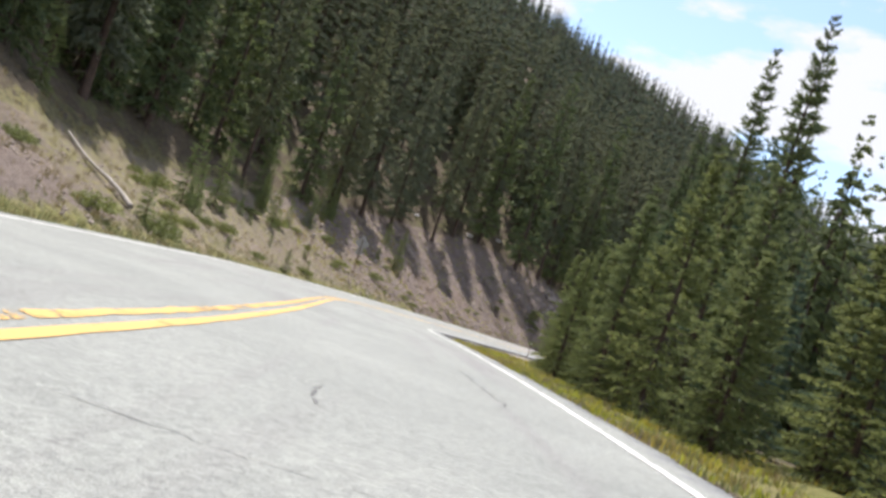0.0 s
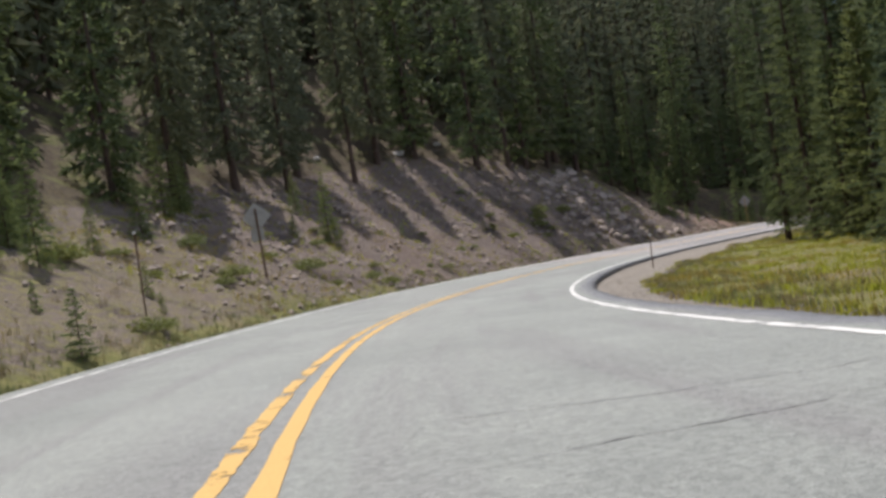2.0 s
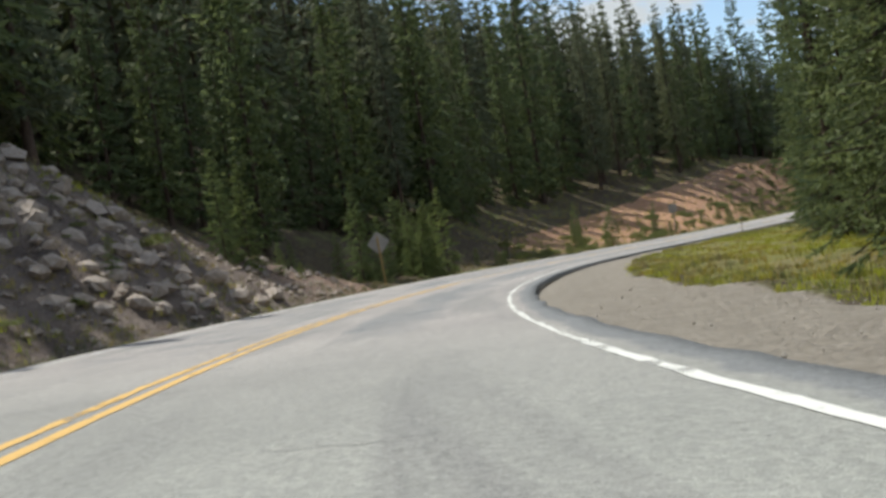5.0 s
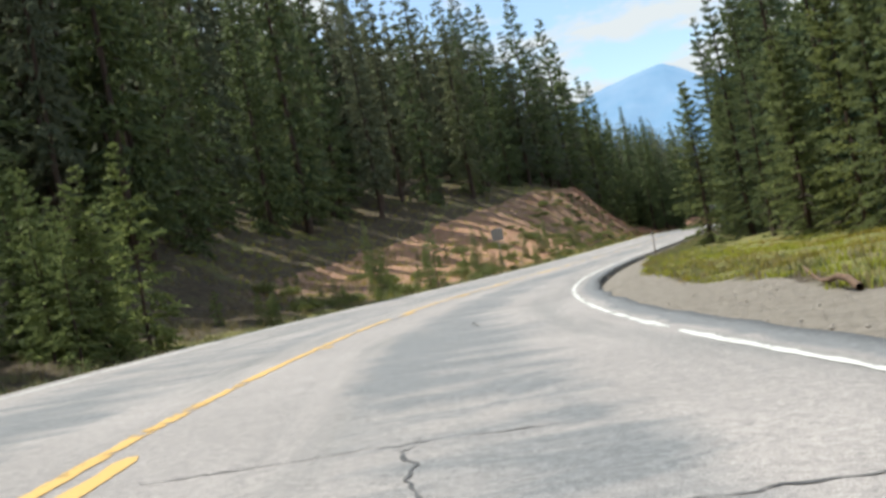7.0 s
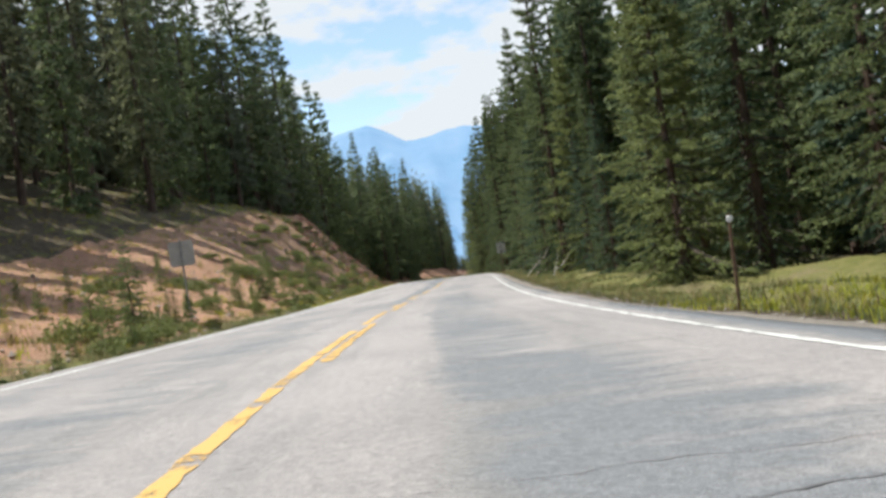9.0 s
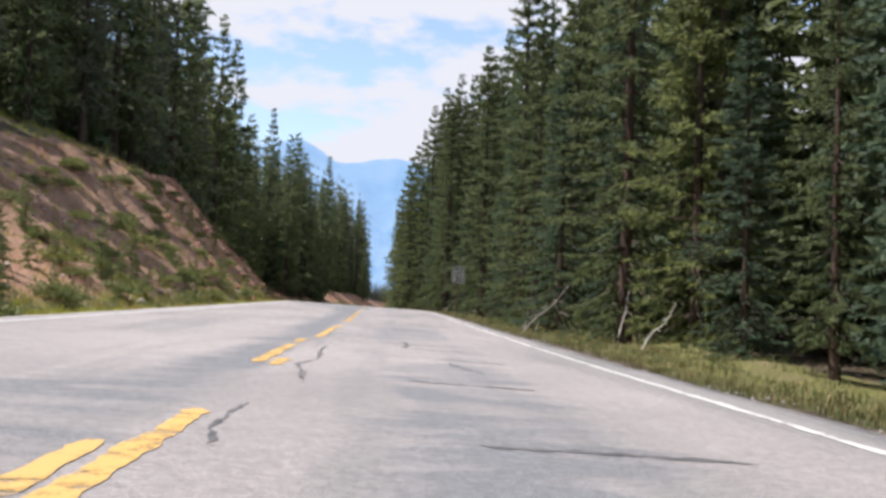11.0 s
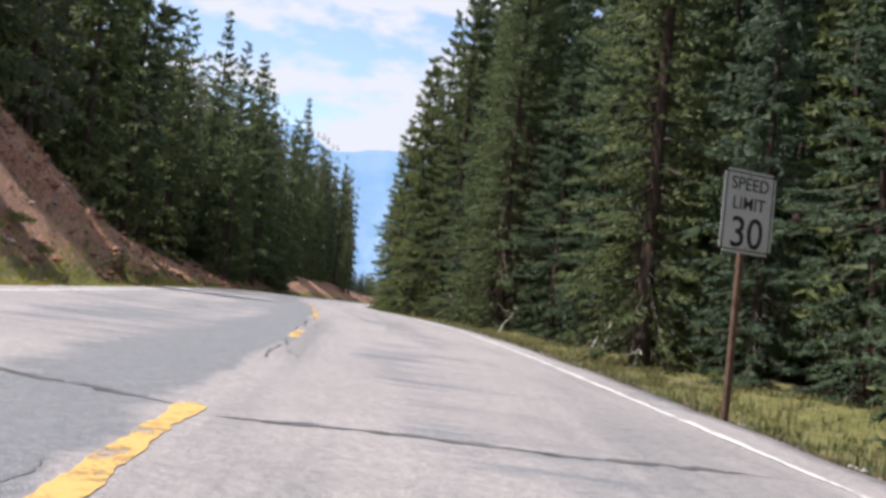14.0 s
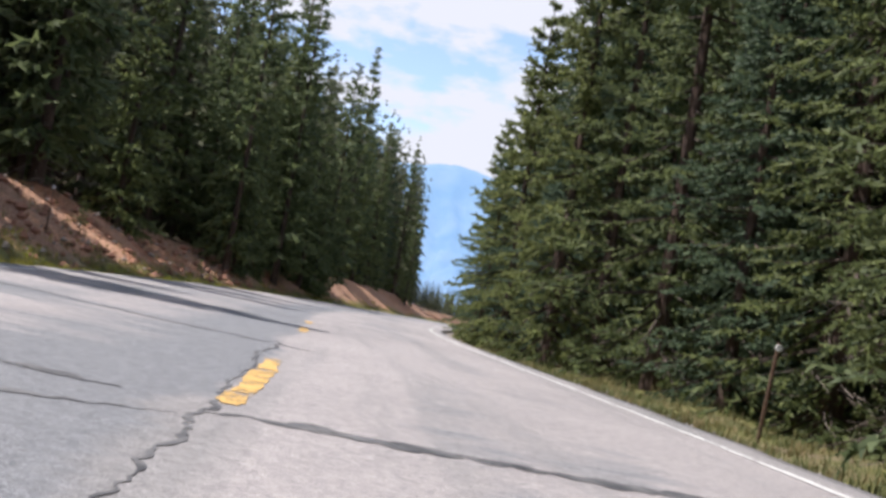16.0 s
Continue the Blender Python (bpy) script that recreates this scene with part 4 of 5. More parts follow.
# The wall of spruces on the right: a front row and one behind it. Before the bay they are young and low.
s = -10.0
while s < 335:
    edge = float(np.interp(s, WOOD_S, WOOD_OFF))
    off = edge + rng.uniform(0.0, 1.4)
    if far_from_others(s, off, 1.4):
        if s < 50:
            plant(near_models[rng.choice([4, 4, 2])], s, off, rng.uniform(0.5, 0.74), rng.uniform(0.72, 0.95))
        else:
            plant(near_models[rng.choice([0, 1, 2, 3, 4], p=[0.24, 0.24, 0.2, 0.17, 0.15])], s, off, rng.uniform(0.8, 1.15), rng.uniform(0.92, 1.12))
    s += rng.uniform(2.2, 3.5) if s > 140 or s < 45 else rng.uniform(2.4, 4.0)
s = -8.0
while s < 280:
    off = float(np.interp(s, WOOD_S, WOOD_OFF)) + rng.uniform(2.8, 4.8)
    low = 0.36 if s < 48 else 1.0
    plant(back_models[rng.integers(2)], s, off, low * rng.uniform(0.85, 1.15), rng.uniform(0.9, 1.15))
    s += rng.uniform(1.7, 2.9)
for s in np.arange(186, 282, 3.1):  # the tallest trees of the wood stand in its third row
    tree_at(back_models[rng.integers(2)], s + rng.uniform(-1, 1), float(np.interp(s, WOOD_S, WOOD_OFF)) + rng.uniform(3.6, 6.5), rng.uniform(17.5, 22.5))
# Conifers along the crest of the cut bank and down its gentler parts.
s = 14.0
while s < 280:
    crest = float(np.interp(s, BANK_S, BANK_OFF))
    off = -crest - rng.uniform(-0.6, 2.4 if s < 110 else 3.0) - float(np.interp(s, [100, 106, 112, 138, 148, 170, 190, 250, 262], [0, 2.0, 3.4, 3.4, 5.8, 5.0, 3.4, 2.4, 0.6]))
    off -= float(np.interp(s, [14, 45, 62, 74], [4.0, 3.6, 1.8, 0.0]))
    if far_from_others(s, off, 1.6):
        plant(bank_models[rng.choice([0, 1, 2, 3], p=[0.32, 0.27, 0.22, 0.19] if s < 108 else [0.2, 0.33, 0.12, 0.35])], s, off, rng.uniform(0.85, 1.12), rng.uniform(0.9, 1.15) * (1.18 if 132 < s < 207 else 1.0))
    s += rng.uniform(1.6, 2.6) if s < 56 else rng.uniform(2.6, 4.3) if s < 100 else rng.uniform(1.4, 2.4) if s < 142 else rng.uniform(2.0, 3.6) if s < 262 else rng.uniform(1.3, 2.3)


for s in np.r_[np.arange(263.5, 283, 2.3), np.arange(284, 309, 4.4)]:  # the wood comes down to the verge beyond the cut
    plant(bank_models[rng.choice([1, 3, 3])], s + rng.uniform(-0.6, 0.6), -rng.uniform(6.2, 8.2) - (3.0 if s > 283 else 0.0), rng.uniform(0.55, 1.0), rng.uniform(0.95, 1.15))


def forest(name, label, spots, crowns, needles):
    """Many trees in one mesh of crowns and one of trunks, too many to count."""
    spots = np.asarray(spots)
    tops, stems = [], []
    for i, (cv, cf) in enumerate(crowns):
        mine = spots[spots[:, 5].astype(int) == i]
        for verts, faces, bag in ((cv, cf, tops), (*FOREST_STEM, stems)):
            c, d = np.cos(mine[:, 3])[:, None], np.sin(mine[:, 3])[:, None]
            x = mine[:, 0, None] + mine[:, 4, None] * (c * verts[None, :, 0] - d * verts[None, :, 1])
            y = mine[:, 1, None] + mine[:, 4, None] * (d * verts[None, :, 0] + c * verts[None, :, 1])
            z = mine[:, 2, None] + mine[:, 4, None] * verts[None, :, 2]
            base = (np.arange(len(mine)) * len(verts))[:, None, None]
            bag.append((np.stack([x, y, z], -1).reshape(-1, 3), (faces[None] + base).reshape(-1, faces.shape[1])))
    wood = tagged(new(name), label, "forest", kind="stuff")
    tagged(part("crowns", mesh_of("crowns", *joined(tops), needles), needles, wood), kind="stuff")
    tagged(part("trunks", mesh_of("trunks", *joined(stems), BARK, True), BARK, wood), kind="stuff")
    return wood


def quick_land(s, off):
    place = on_road(s, off)
    return place[..., 0], place[..., 1], np.interp(s, STATIONS, LINE_Z) + land(s, off, place[..., 0])


FOREST_STEM = tubed(np.c_[np.zeros(3), np.zeros(3), [-0.6, 6.0, 15.0]], [0.17, 0.12, 0.02], 5)
mid_crowns = [tier_crown(rng, h, b, r, 68, 2, 1.5, 1.05, low=-30, top=18, power=p, droop=0.5, start=0.1) for h, b, r, p in ((18, 1.4, 1.75, 0.74), (17, 0.8, 1.85, 0.82), (19.5, 2.6, 1.6, 0.68))]
far_crowns = [tier_crown(rng, h, 0.8, 1.9, 38, 1, 1.5, 1.8, low=-34, top=4, power=0.9, start=0.06) for h in (17, 15)]


def scatter(count, s_range, depth_range, tall, kinds, keep):
    s = rng.uniform(*s_range, count)
    u = rng.uniform(*depth_range, count)
    off = -np.interp(s, BANK_S, BANK_OFF) - u
    ok = keep(s, off, u)
    s, off = s[ok], off[ok]
    x, y, z = quick_land(s, off)
    room = np.where(open_ground(s, off), 3.8, headroom(s, off) - (z - np.interp(s, STATIONS, LINE_Z)))
    return np.c_[x, y, z, rng.uniform(0, 6.28, len(s)), np.minimum(rng.uniform(*tall, len(s)), room / 18.5), rng.integers(0, kinds, len(s))]


near_spots = scatter(2080, (-30, 430), (4.2, 40), (0.88, 1.22), 3, lambda s, off, u: (u < np.interp(s, [0, 60, 130, 170, 260], [16, 40, 40, 30, 22])) & (u > np.interp(s, [45, 58, 108, 112, 140, 150, 250, 262], [4.2, 6.0, 6.0, 3.2, 3.2, 11.0, 9.0, 2.5])))
far_spots = scatter(4600, (40, 260), (36, 260), (0.75, 1.15), 2, lambda s, off, u: (on_road(s, off)[..., 0] < 150) & (on_road(s, off)[..., 0] > -110))
near_spots = np.concatenate([near_spots, scatter(260, (60, 235), (14, 42), (0.95, 1.25), 3, lambda s, off, u: u > 0), scatter(520, (212, 425), (2.2, 17), (0.8, 1.15), 3, lambda s, off, u: u > np.interp(s, [212, 250, 262], [7.0, 7.0, 2.2]))])
near_spots = np.concatenate([near_spots, scatter(900, (314, 430), (2, 70), (0.8, 1.0), 3, lambda s, off, u: open_ground(s, off))])
forest("hillside_conifers", "dense dark conifer forest climbing the hillside above the road", near_spots, mid_crowns, PINE)
forest("distant_conifers", "far conifers covering the mountain slope up to its ridge", far_spots, far_crowns, FAR_NEEDLES)
count = 760
s = np.r_[rng.uniform(40, 420, 560), rng.uniform(200, 300, 200)]
off = np.interp(s, WOOD_S, WOOD_OFF) + rng.uniform(4.6, 14, count) - np.where(s > 325, 4.5, 0)
x, y, z = quick_land(s, off)
forest("right_hand_wood", "dark spruces standing deeper in the roadside wood", np.c_[x, y, z, rng.uniform(0, 6.28, count), np.minimum(rng.uniform(0.78, 1.12, count) * np.where(s > 200, 1.08, 1.0), (headroom(s, off) + 0.8) / 18.5), rng.integers(0, 3, count)], mid_crowns, SPRUCE)

count = 640
s = rng.uniform(62, 420, count)
off = np.interp(s, WOOD_S, WOOD_OFF) + rng.uniform(12, 34, count)
x, y, z = quick_land(s, off)
forest("lower_wood", "spruces on the slope falling away below the road", np.c_[x, y, z, rng.uniform(0, 6.28, count), rng.uniform(0.7, 1.0, count), rng.integers(0, 2, count)], far_crowns, FAR_NEEDLES)

# Low bushy spruces close to the road at the first bend.
for s in np.arange(6, 36, 1.15):
    plant(near_models[4], s + rng.uniform(-0.4, 0.4), float(np.interp(s, [6, 20, 36], [5.9, 6.3, 7.6])) + rng.uniform(0, 1.3), rng.uniform(0.36, 0.56), rng.uniform(0.85, 1.15))
for s, off, tall, kind in ((48.3, 9.2, 2.9, 4), (46.5, 10.0, 5.0, 4), (44.0, 10.2, 7.0, 4), (44.6, 11.6, 8.6, 4), (40.6, 10.8, 6.0, 4)):  # broad young trees before the bay
    size = tall / near_models[kind]["tall"]
    wide = size * 1.1 / near_models[kind].scale.x
    copy_thing(near_models[kind], stand(ground_at(s, off) - Vector((0, 0, 0.05)), s, wide, size / near_models[kind].scale.z / wide))
# Young spruces between the road and the wood.
for a, b, count, lo, hi in ((28, 76, 26, 9.5, 14.5), (20, 62, 34, 5.6, 10.5), (62, 104, 5, 5.6, 12), (111, 121, 9, 6.6, 10), (121.5, 129, 14, 5.7, 8.4), (131, 172, 34, 5.4, 13), (140, 206, 56, 5.2, 7.8), (172, 215, 30, 5.6, 12.5), (215, 262, 8, 5.3, 9)):
    for _ in range(count):
        s, off = rng.uniform(a, b), -rng.uniform(lo, hi)
        if (22 < s < 40 and -11.5 < off < -6.6) or (56 < s < 67 and off > -11):  # the open slopes with the fallen log and the sign
            continue
        plant(young_models[rng.choice([0, 1, 2], p=[0.15, 0.8, 0.05] if a in (28, 111, 121.5) else [0.15, 0.0, 0.85] if a >= 172 or a == 140 else [0.35, 0.0, 0.65] if a == 20 else [0.35, 0.1, 0.55])], s, off, rng.uniform(0.6, 1.2) * (0.75 if a == 28 else 1.0), rng.uniform(0.9, 1.2))

# ---------------------------------------------------------------- signs and posts
def upright(s, off, face_turn=0.0, lean=0.0, sink=0.0):
    """A pose on the ground whose -y side faces traffic that comes along the road."""
    turn = -float(np.interp(s, STATIONS, TURN)) + radians(face_turn)
    return Matrix.Translation(ground_at(s, off) - Vector((0, 0, sink))) @ Euler((0, radians(lean), turn)).to_matrix().to_4x4()


def plate(width, height, thick, corner, at, turned=0.0):
    """A flat sheet with rounded corners, standing in the xz plane."""
    bm = boxed((width, thick, height))
    edges = [e for e in bm.edges if abs(e.verts[0].co.y - e.verts[1].co.y) > thick * 0.5]
    bmesh.ops.bevel(bm, geom=edges, offset=corner, segments=4, affect="EDGES")
    bmesh.ops.transform(bm, matrix=Matrix.Translation(at) @ Matrix.Rotation(radians(turned), 4, "Y"), verts=bm.verts)
    return bm


def bolt(at):
    bm = bmesh.new()
    bmesh.ops.create_cone(bm, segments=8, radius1=0.014, radius2=0.011, depth=0.012, cap_ends=True, matrix=Matrix.Translation(at) @ Matrix.Rotation(radians(90), 4, "X"))
    return bm


def lettering(text, size, at, parent, name):
    curve = bpy.data.curves.new(name, "FONT")
    curve.body, curve.size, curve.align_x, curve.extrude, curve.offset = text, size, "CENTER", 0.001, 0.006 * size
    tmp = bpy.data.objects.new("tmp", curve)
    scene.collection.objects.link(tmp)
    me = bpy.data.meshes.new_from_object(tmp.evaluated_get(bpy.context.evaluated_depsgraph_get()))
    bpy.data.objects.remove(tmp)
    me.transform(Matrix.Translation(at) @ Matrix.Rotation(radians(90), 4, "X"))
    me.materials.clear()
    me.materials.append(SIGN_BLACK)
    return part(name, me, SIGN_BLACK, parent)


def speed_sign():
    sign = tagged(new("speed_limit_sign"), "white speed limit 30 sign on a brown post among spruces", "road sign")
    part("post", boxed((0.06, 0.05, 2.9), (0, 0.045, 1.13), 0.006), RUST, sign, "brown weathered post")
    panel = part("panel", plate(0.61, 0.76, 0.004, 0.04, (0, 0, 2.18)), SIGN_WHITE, sign)
    ring = bmesh.new()
    for w, h, x, z in ((0.56, 0.012, 0, 0.352), (0.56, 0.012, 0, -0.352), (0.012, 0.716, 0.274, 0), (0.012, 0.716, -0.274, 0)):
        bmesh.ops.create_cube(ring, size=1.0, matrix=Matrix.Translation((x, -0.0035, 2.18 + z)) @ Matrix.Diagonal((w, 0.002, h, 1)))
    part("border", ring, SIGN_BLACK, panel)
    lettering("SPEED", 0.165, (0, -0.0035, 2.38), panel, "lettering")
    lettering("LIMIT", 0.165, (0, -0.0035, 2.20), panel, "lettering")
    lettering("30", 0.40, (0, -0.0035, 1.855), panel, "numerals")
    part("bolt", bolt((0, -0.006, 2.51)), STEEL, sign)
    part("bolt", bolt((0, -0.006, 1.85)), STEEL, sign)
    return sign


speed = speed_sign()
speed.matrix_basis = upright(202.0, 4.3, 20, 1, 0.26)


def warning_sign(label, post_material, post_label, centre, side, plaque):
    """The back of a diamond warning sign, which faces traffic from the other way."""
    sign = tagged(new("warning_sign"), label, "road sign")
    part("post", boxed((0.075, 0.05, centre + 1.0), (0, 0, centre / 2 - 0.2), 0.008), post_material, sign, post_label)
    panel = part("panel", plate(side, side, 0.005, 0.05, (0, 0.032, centre), 45), ALU, sign, "dull grey metal back")
    part("stiffener", boxed((side * 0.8, 0.015, 0.03), (0, 0.022, centre + 0.12), 0.003), STEEL, panel)
    if plaque:
        part("plaque", plate(0.46, 0.46, 0.005, 0.03, (-0.06, 0.032, centre - side * 0.7071 - 0.1)), ALU, sign, "small square grey plate")
    for dz in (-0.25, 0.25):
        part("bolt", bolt((0, -0.03, centre + dz)), STEEL, sign)
    return sign


bend_sign = warning_sign("back of a diamond warning sign on a dark steel post", RUST, "dark steel post", 2.2, 0.76, True)
bend_sign.matrix_basis = upright(63, -7.7, 12, -1)
timber_sign = warning_sign("back of a diamond warning sign on a yellowish timber post", TIMBER, "yellow-brown timber post", 1.95, 0.8, False)
timber_sign.matrix_basis = upright(119, -5.9, 6, -2)


def back_panel_sign():
    sign = tagged(new("road_sign"), "back of a square grey road sign above young spruces", "road sign")
    part("post", boxed((0.06, 0.05, 3.2), (0, 0, 1.0), 0.008), STEEL, sign)
    part("panel", plate(0.76, 0.76, 0.005, 0.04, (0, 0.032, 2.15)), ALU, sign, "blue-grey metal back")
    return sign


back_panel_sign().matrix_basis = upright(165, -6.4, 4)


def marker_post(label, tall, group="roadside marker posts"):
    """A thin steel delineator with a round reflector."""
    post = tagged(new("marker_post"), label, "marker post", group)
    bm = boxed((0.034, 0.01, tall + 0.4), (0, 0, tall / 2 - 0.2), 0.003)
    for x in (-0.016, 0.016):
        bmesh.ops.create_cube(bm, size=1.0, matrix=Matrix.Translation((x, 0.012, tall / 2 - 0.2)) @ Matrix.Diagonal((0.005, 0.022, tall + 0.4, 1)))
    part("stake", bm, RUST, post)
    disc = bmesh.new()
    bmesh.ops.create_cone(disc, segments=20, radius1=0.042, radius2=0.038, depth=0.012, cap_ends=True, matrix=Matrix.Translation((0, -0.012, tall - 0.07)) @ Matrix.Rotation(radians(90), 4, "X"))
    part("reflector", disc, REFLECTOR, post, "round white reflector")
    return post


short_marker = marker_post("short brown steel marker post with a round reflector", 1.15)
short_marker.matrix_basis = upright(65, 5.5, 0, 2)
for s, off, lean in ((148, 4.85, 2), (228, 5.3, 4), (241, -6.6, 0)):
    copy_thing(short_marker, upright(s, off, 0, lean))
pole = marker_post("tall thin weathered snow marker pole", 2.1)
pole.matrix_basis = upright(53, -6.5, 0, 1)


# ---------------------------------------------------------------- dead wood, stones, shrubs and grass
def stick_thing(name, label, category, points, radii, material, group="", branches=0):
    thing = tagged(new(name), label, category, group)
    v, f = tubed(points, radii, 8)
    part("stem", mesh_of("stem", v, f, material, True), material, thing)
    if branches:
        out = []
        points = np.asarray(points, float)
        for _ in range(branches):
            k = rng.uniform(0.15, 0.95)
            p0 = points[0] + (points[-1] - points[0]) * k
            way_out = np.array([rng.normal(), rng.normal(), rng.uniform(-0.2, 0.6)])
            way_out /= np.linalg.norm(way_out)
            ln = rng.uniform(0.12, 0.4)
            bend = p0 + way_out * ln * 0.5 + np.array([0, 0, -0.05])
            out.append(tubed(np.array([p0, bend, p0 + way_out * ln + np.array([0, 0, -0.12])]), [0.013, 0.009, 0.003], 4))
        tagged(part("brushwood", mesh_of("brushwood", *joined(out), material), material, thing), kind="stuff")
    return thing


def lying(a, b, lift_a, lift_b, thick, name, label, material, branches=0):
    """A stem from one station and offset to another."""
    p, q = ground_at(*a), ground_at(*b)
    p.z += lift_a
    q.z += lift_b
    span = q - p
    t = np.linspace(0, 1, 7)
    pts = np.array([[span.x * k, span.y * k, span.z * k + 0.07 * math.sin(k * 7)] for k in t])
    ob = stick_thing(name, label, "dead wood", pts, thick * (1 - 0.6 * t), material, branches=branches)
    ob.location = p
    return ob


lying((29.3, -6.8), (32.4, -10.6), 0.12, 0.35, 0.10, "fallen_log", "bleached white fallen log lying down the bank", DEAD, 5)
lying((115.8, 5.9), (118.8, 6.3), 0.03, 0.03, 0.045, "fallen_log", "short brown log at the edge of the gravel", RUST)
for (a, b, la, lb, r) in (((188, 5.1), (188.6, 6.6), 0.0, 2.0, 0.055), ((186.4, 6.2), (186.0, 5.6), 0.0, 1.7, 0.04), ((191.5, 6.1), (192.2, 6.6), 0.0, 1.5, 0.045), ((193.6, 5.9), (193.3, 6.9), 0.0, 1.7, 0.05), ((194.6, 6.2), (194.8, 6.5), 0.0, 2.3, 0.05),
                            ((212.4, 6.0), (213.8, 6.6), 0.05, 1.0, 0.045), ((214.2, 6.3), (215.0, 7.2), 0.0, 1.4, 0.04), ((209.6, 5.9), (211.8, 6.4), 0.3, 0.5, 0.035), ((222.0, 5.9), (223.0, 6.6), 0.0, 1.1, 0.045), ((224.4, 6.2), (224.2, 6.5), 0.0, 1.9, 0.05),
                            ((177.5, 5.7), (178.4, 6.6), 0.05, 1.2, 0.04), ((180.4, 6.0), (181.0, 6.4), 0.0, 1.6, 0.045)):
    lying(a, b, la, 0.72 * lb, 0.45 * r, "dead_stem", "bare grey leaning stem in front of the spruces", DEAD, 2)


def boulder_mesh(rng, material, flat=0.75):
    bm = bmesh.new()
    bmesh.ops.create_icosphere(bm, subdivisions=1, radius=0.5)
    seed = Vector((rng.uniform(0, 50), rng.uniform(0, 50), 0))
    for v in bm.verts:
        k = 1 + 0.75 * noise.noise(v.co * 2.3 + seed) + 0.3 * noise.noise(v.co * 6 + seed)
        v.co = Vector((v.co.x * k * 1.15, v.co.y * k, v.co.z * k * flat))
    me = bpy.data.meshes.new("boulder")
    bm.to_mesh(me)
    bm.free()
    me.materials.append(material)
    return me


rng = np.random.default_rng(23)
GRIT = plain_material("loose_grit", (0.26, 0.23, 0.2), (0.38, 0.35, 0.31), 8, 0.95, 0, 0.3)
rocks = [boulder_mesh(rng, STONE) for _ in range(4)]
pale = [boulder_mesh(rng, PALE_STONE) for _ in range(2)]


def boulder(me, label, group, s, off, size, sink=0.2):
    ob = tagged(new("boulder", me), label, "rock", group)
    ob.matrix_basis = Matrix.LocRotScale(ground_at(s, off) + Vector((0, 0, size * (0.3 - sink))), Euler((rng.uniform(-0.4, 0.4), rng.uniform(-0.4, 0.4), rng.uniform(0, 6.28))), (size, size, size))
    return ob


for _ in range(150):  # the rocky outcrop in the cut bank
    s = rng.normal(102.5, 2.6)
    off = -rng.uniform(5.8, 13.5)
    boulder(rocks[rng.integers(4)], "angular brown-grey rock sticking out of the cut bank", "rock outcrop", s, off, rng.uniform(0.25, 0.85), 0.3)
for s, off, size in ((174, -27, 0.9), (175, -27.6, 0.7), (92.5, -18.2, 0.8), (97.5, -18.8, 0.7), (86, -19.5, 0.5)):
    boulder(pale[rng.integers(2)], "pale weathered boulder at the foot of the trees", "pale boulders", s, off, size)


def pebbles(name, label, count, place, sizes, material):
    """Loose stones over a slope, in one mesh."""
    base = np.array([(1, 0, 0), (-1, 0, 0), (0, 1, 0), (0, -1, 0), (0, 0, 0.8), (0, 0, -0.8)], float)
    faces = np.array([(0, 2, 4), (2, 1, 4), (1, 3, 4), (3, 0, 4), (2, 0, 5), (1, 2, 5), (3, 1, 5), (0, 3, 5)])
    out = []
    for _ in range(count):
        s, off = place()
        p = ground_at(s, off)
        size = sizes[0] * 0.6 + (sizes[1] - sizes[0]) * rng.uniform(0, 1) ** 3
        v = base * size * rng.uniform(0.6, 1.3, (6, 3))
        a = rng.uniform(0, 6.28)
        v = np.c_[v[:, 0] * math.cos(a) - v[:, 1] * math.sin(a), v[:, 0] * math.sin(a) + v[:, 1] * math.cos(a), v[:, 2]]
        out.append((v + np.array(p) + (0, 0, size * 0.2), faces))
    return tagged(new(name, mesh_of(name, *joined(out), material)), label, "stones", kind="stuff")


def bank_spot(a, b):
    def spot():
        s = rng.uniform(a, b)
        return s, -rng.uniform(5.2, max(float(np.interp(s, BANK_S, BANK_OFF)), 6.0))
    return spot


def gravel_spot():
    s = rng.uniform(10, 250)
    return s, rng.uniform(4.1, float(np.interp(s, GRAVEL_S, GRAVEL_OFF)) + 0.3)


pebbles("loose_stones", "broken brown stones strewn over the cut bank", 3000, bank_spot(58, 116), (0.04, 0.22), STONE)
pebbles("loose_stones", "reddish stones strewn over the roadside slope", 1800, bank_spot(150, 270), (0.04, 0.14), STONE)
pebbles("loose_stones", "small brown stones on the grassy slope", 700, bank_spot(20, 58), (0.03, 0.12), STONE)
pebbles("red_clods", "rough red clods on the eroded cut", 1500, bank_spot(204, 264), (0.05, 0.26), RED_STONE)
pebbles("shoulder_gravel", "loose gravel beside the pavement", 3400, gravel_spot, (0.012, 0.032), GRIT)


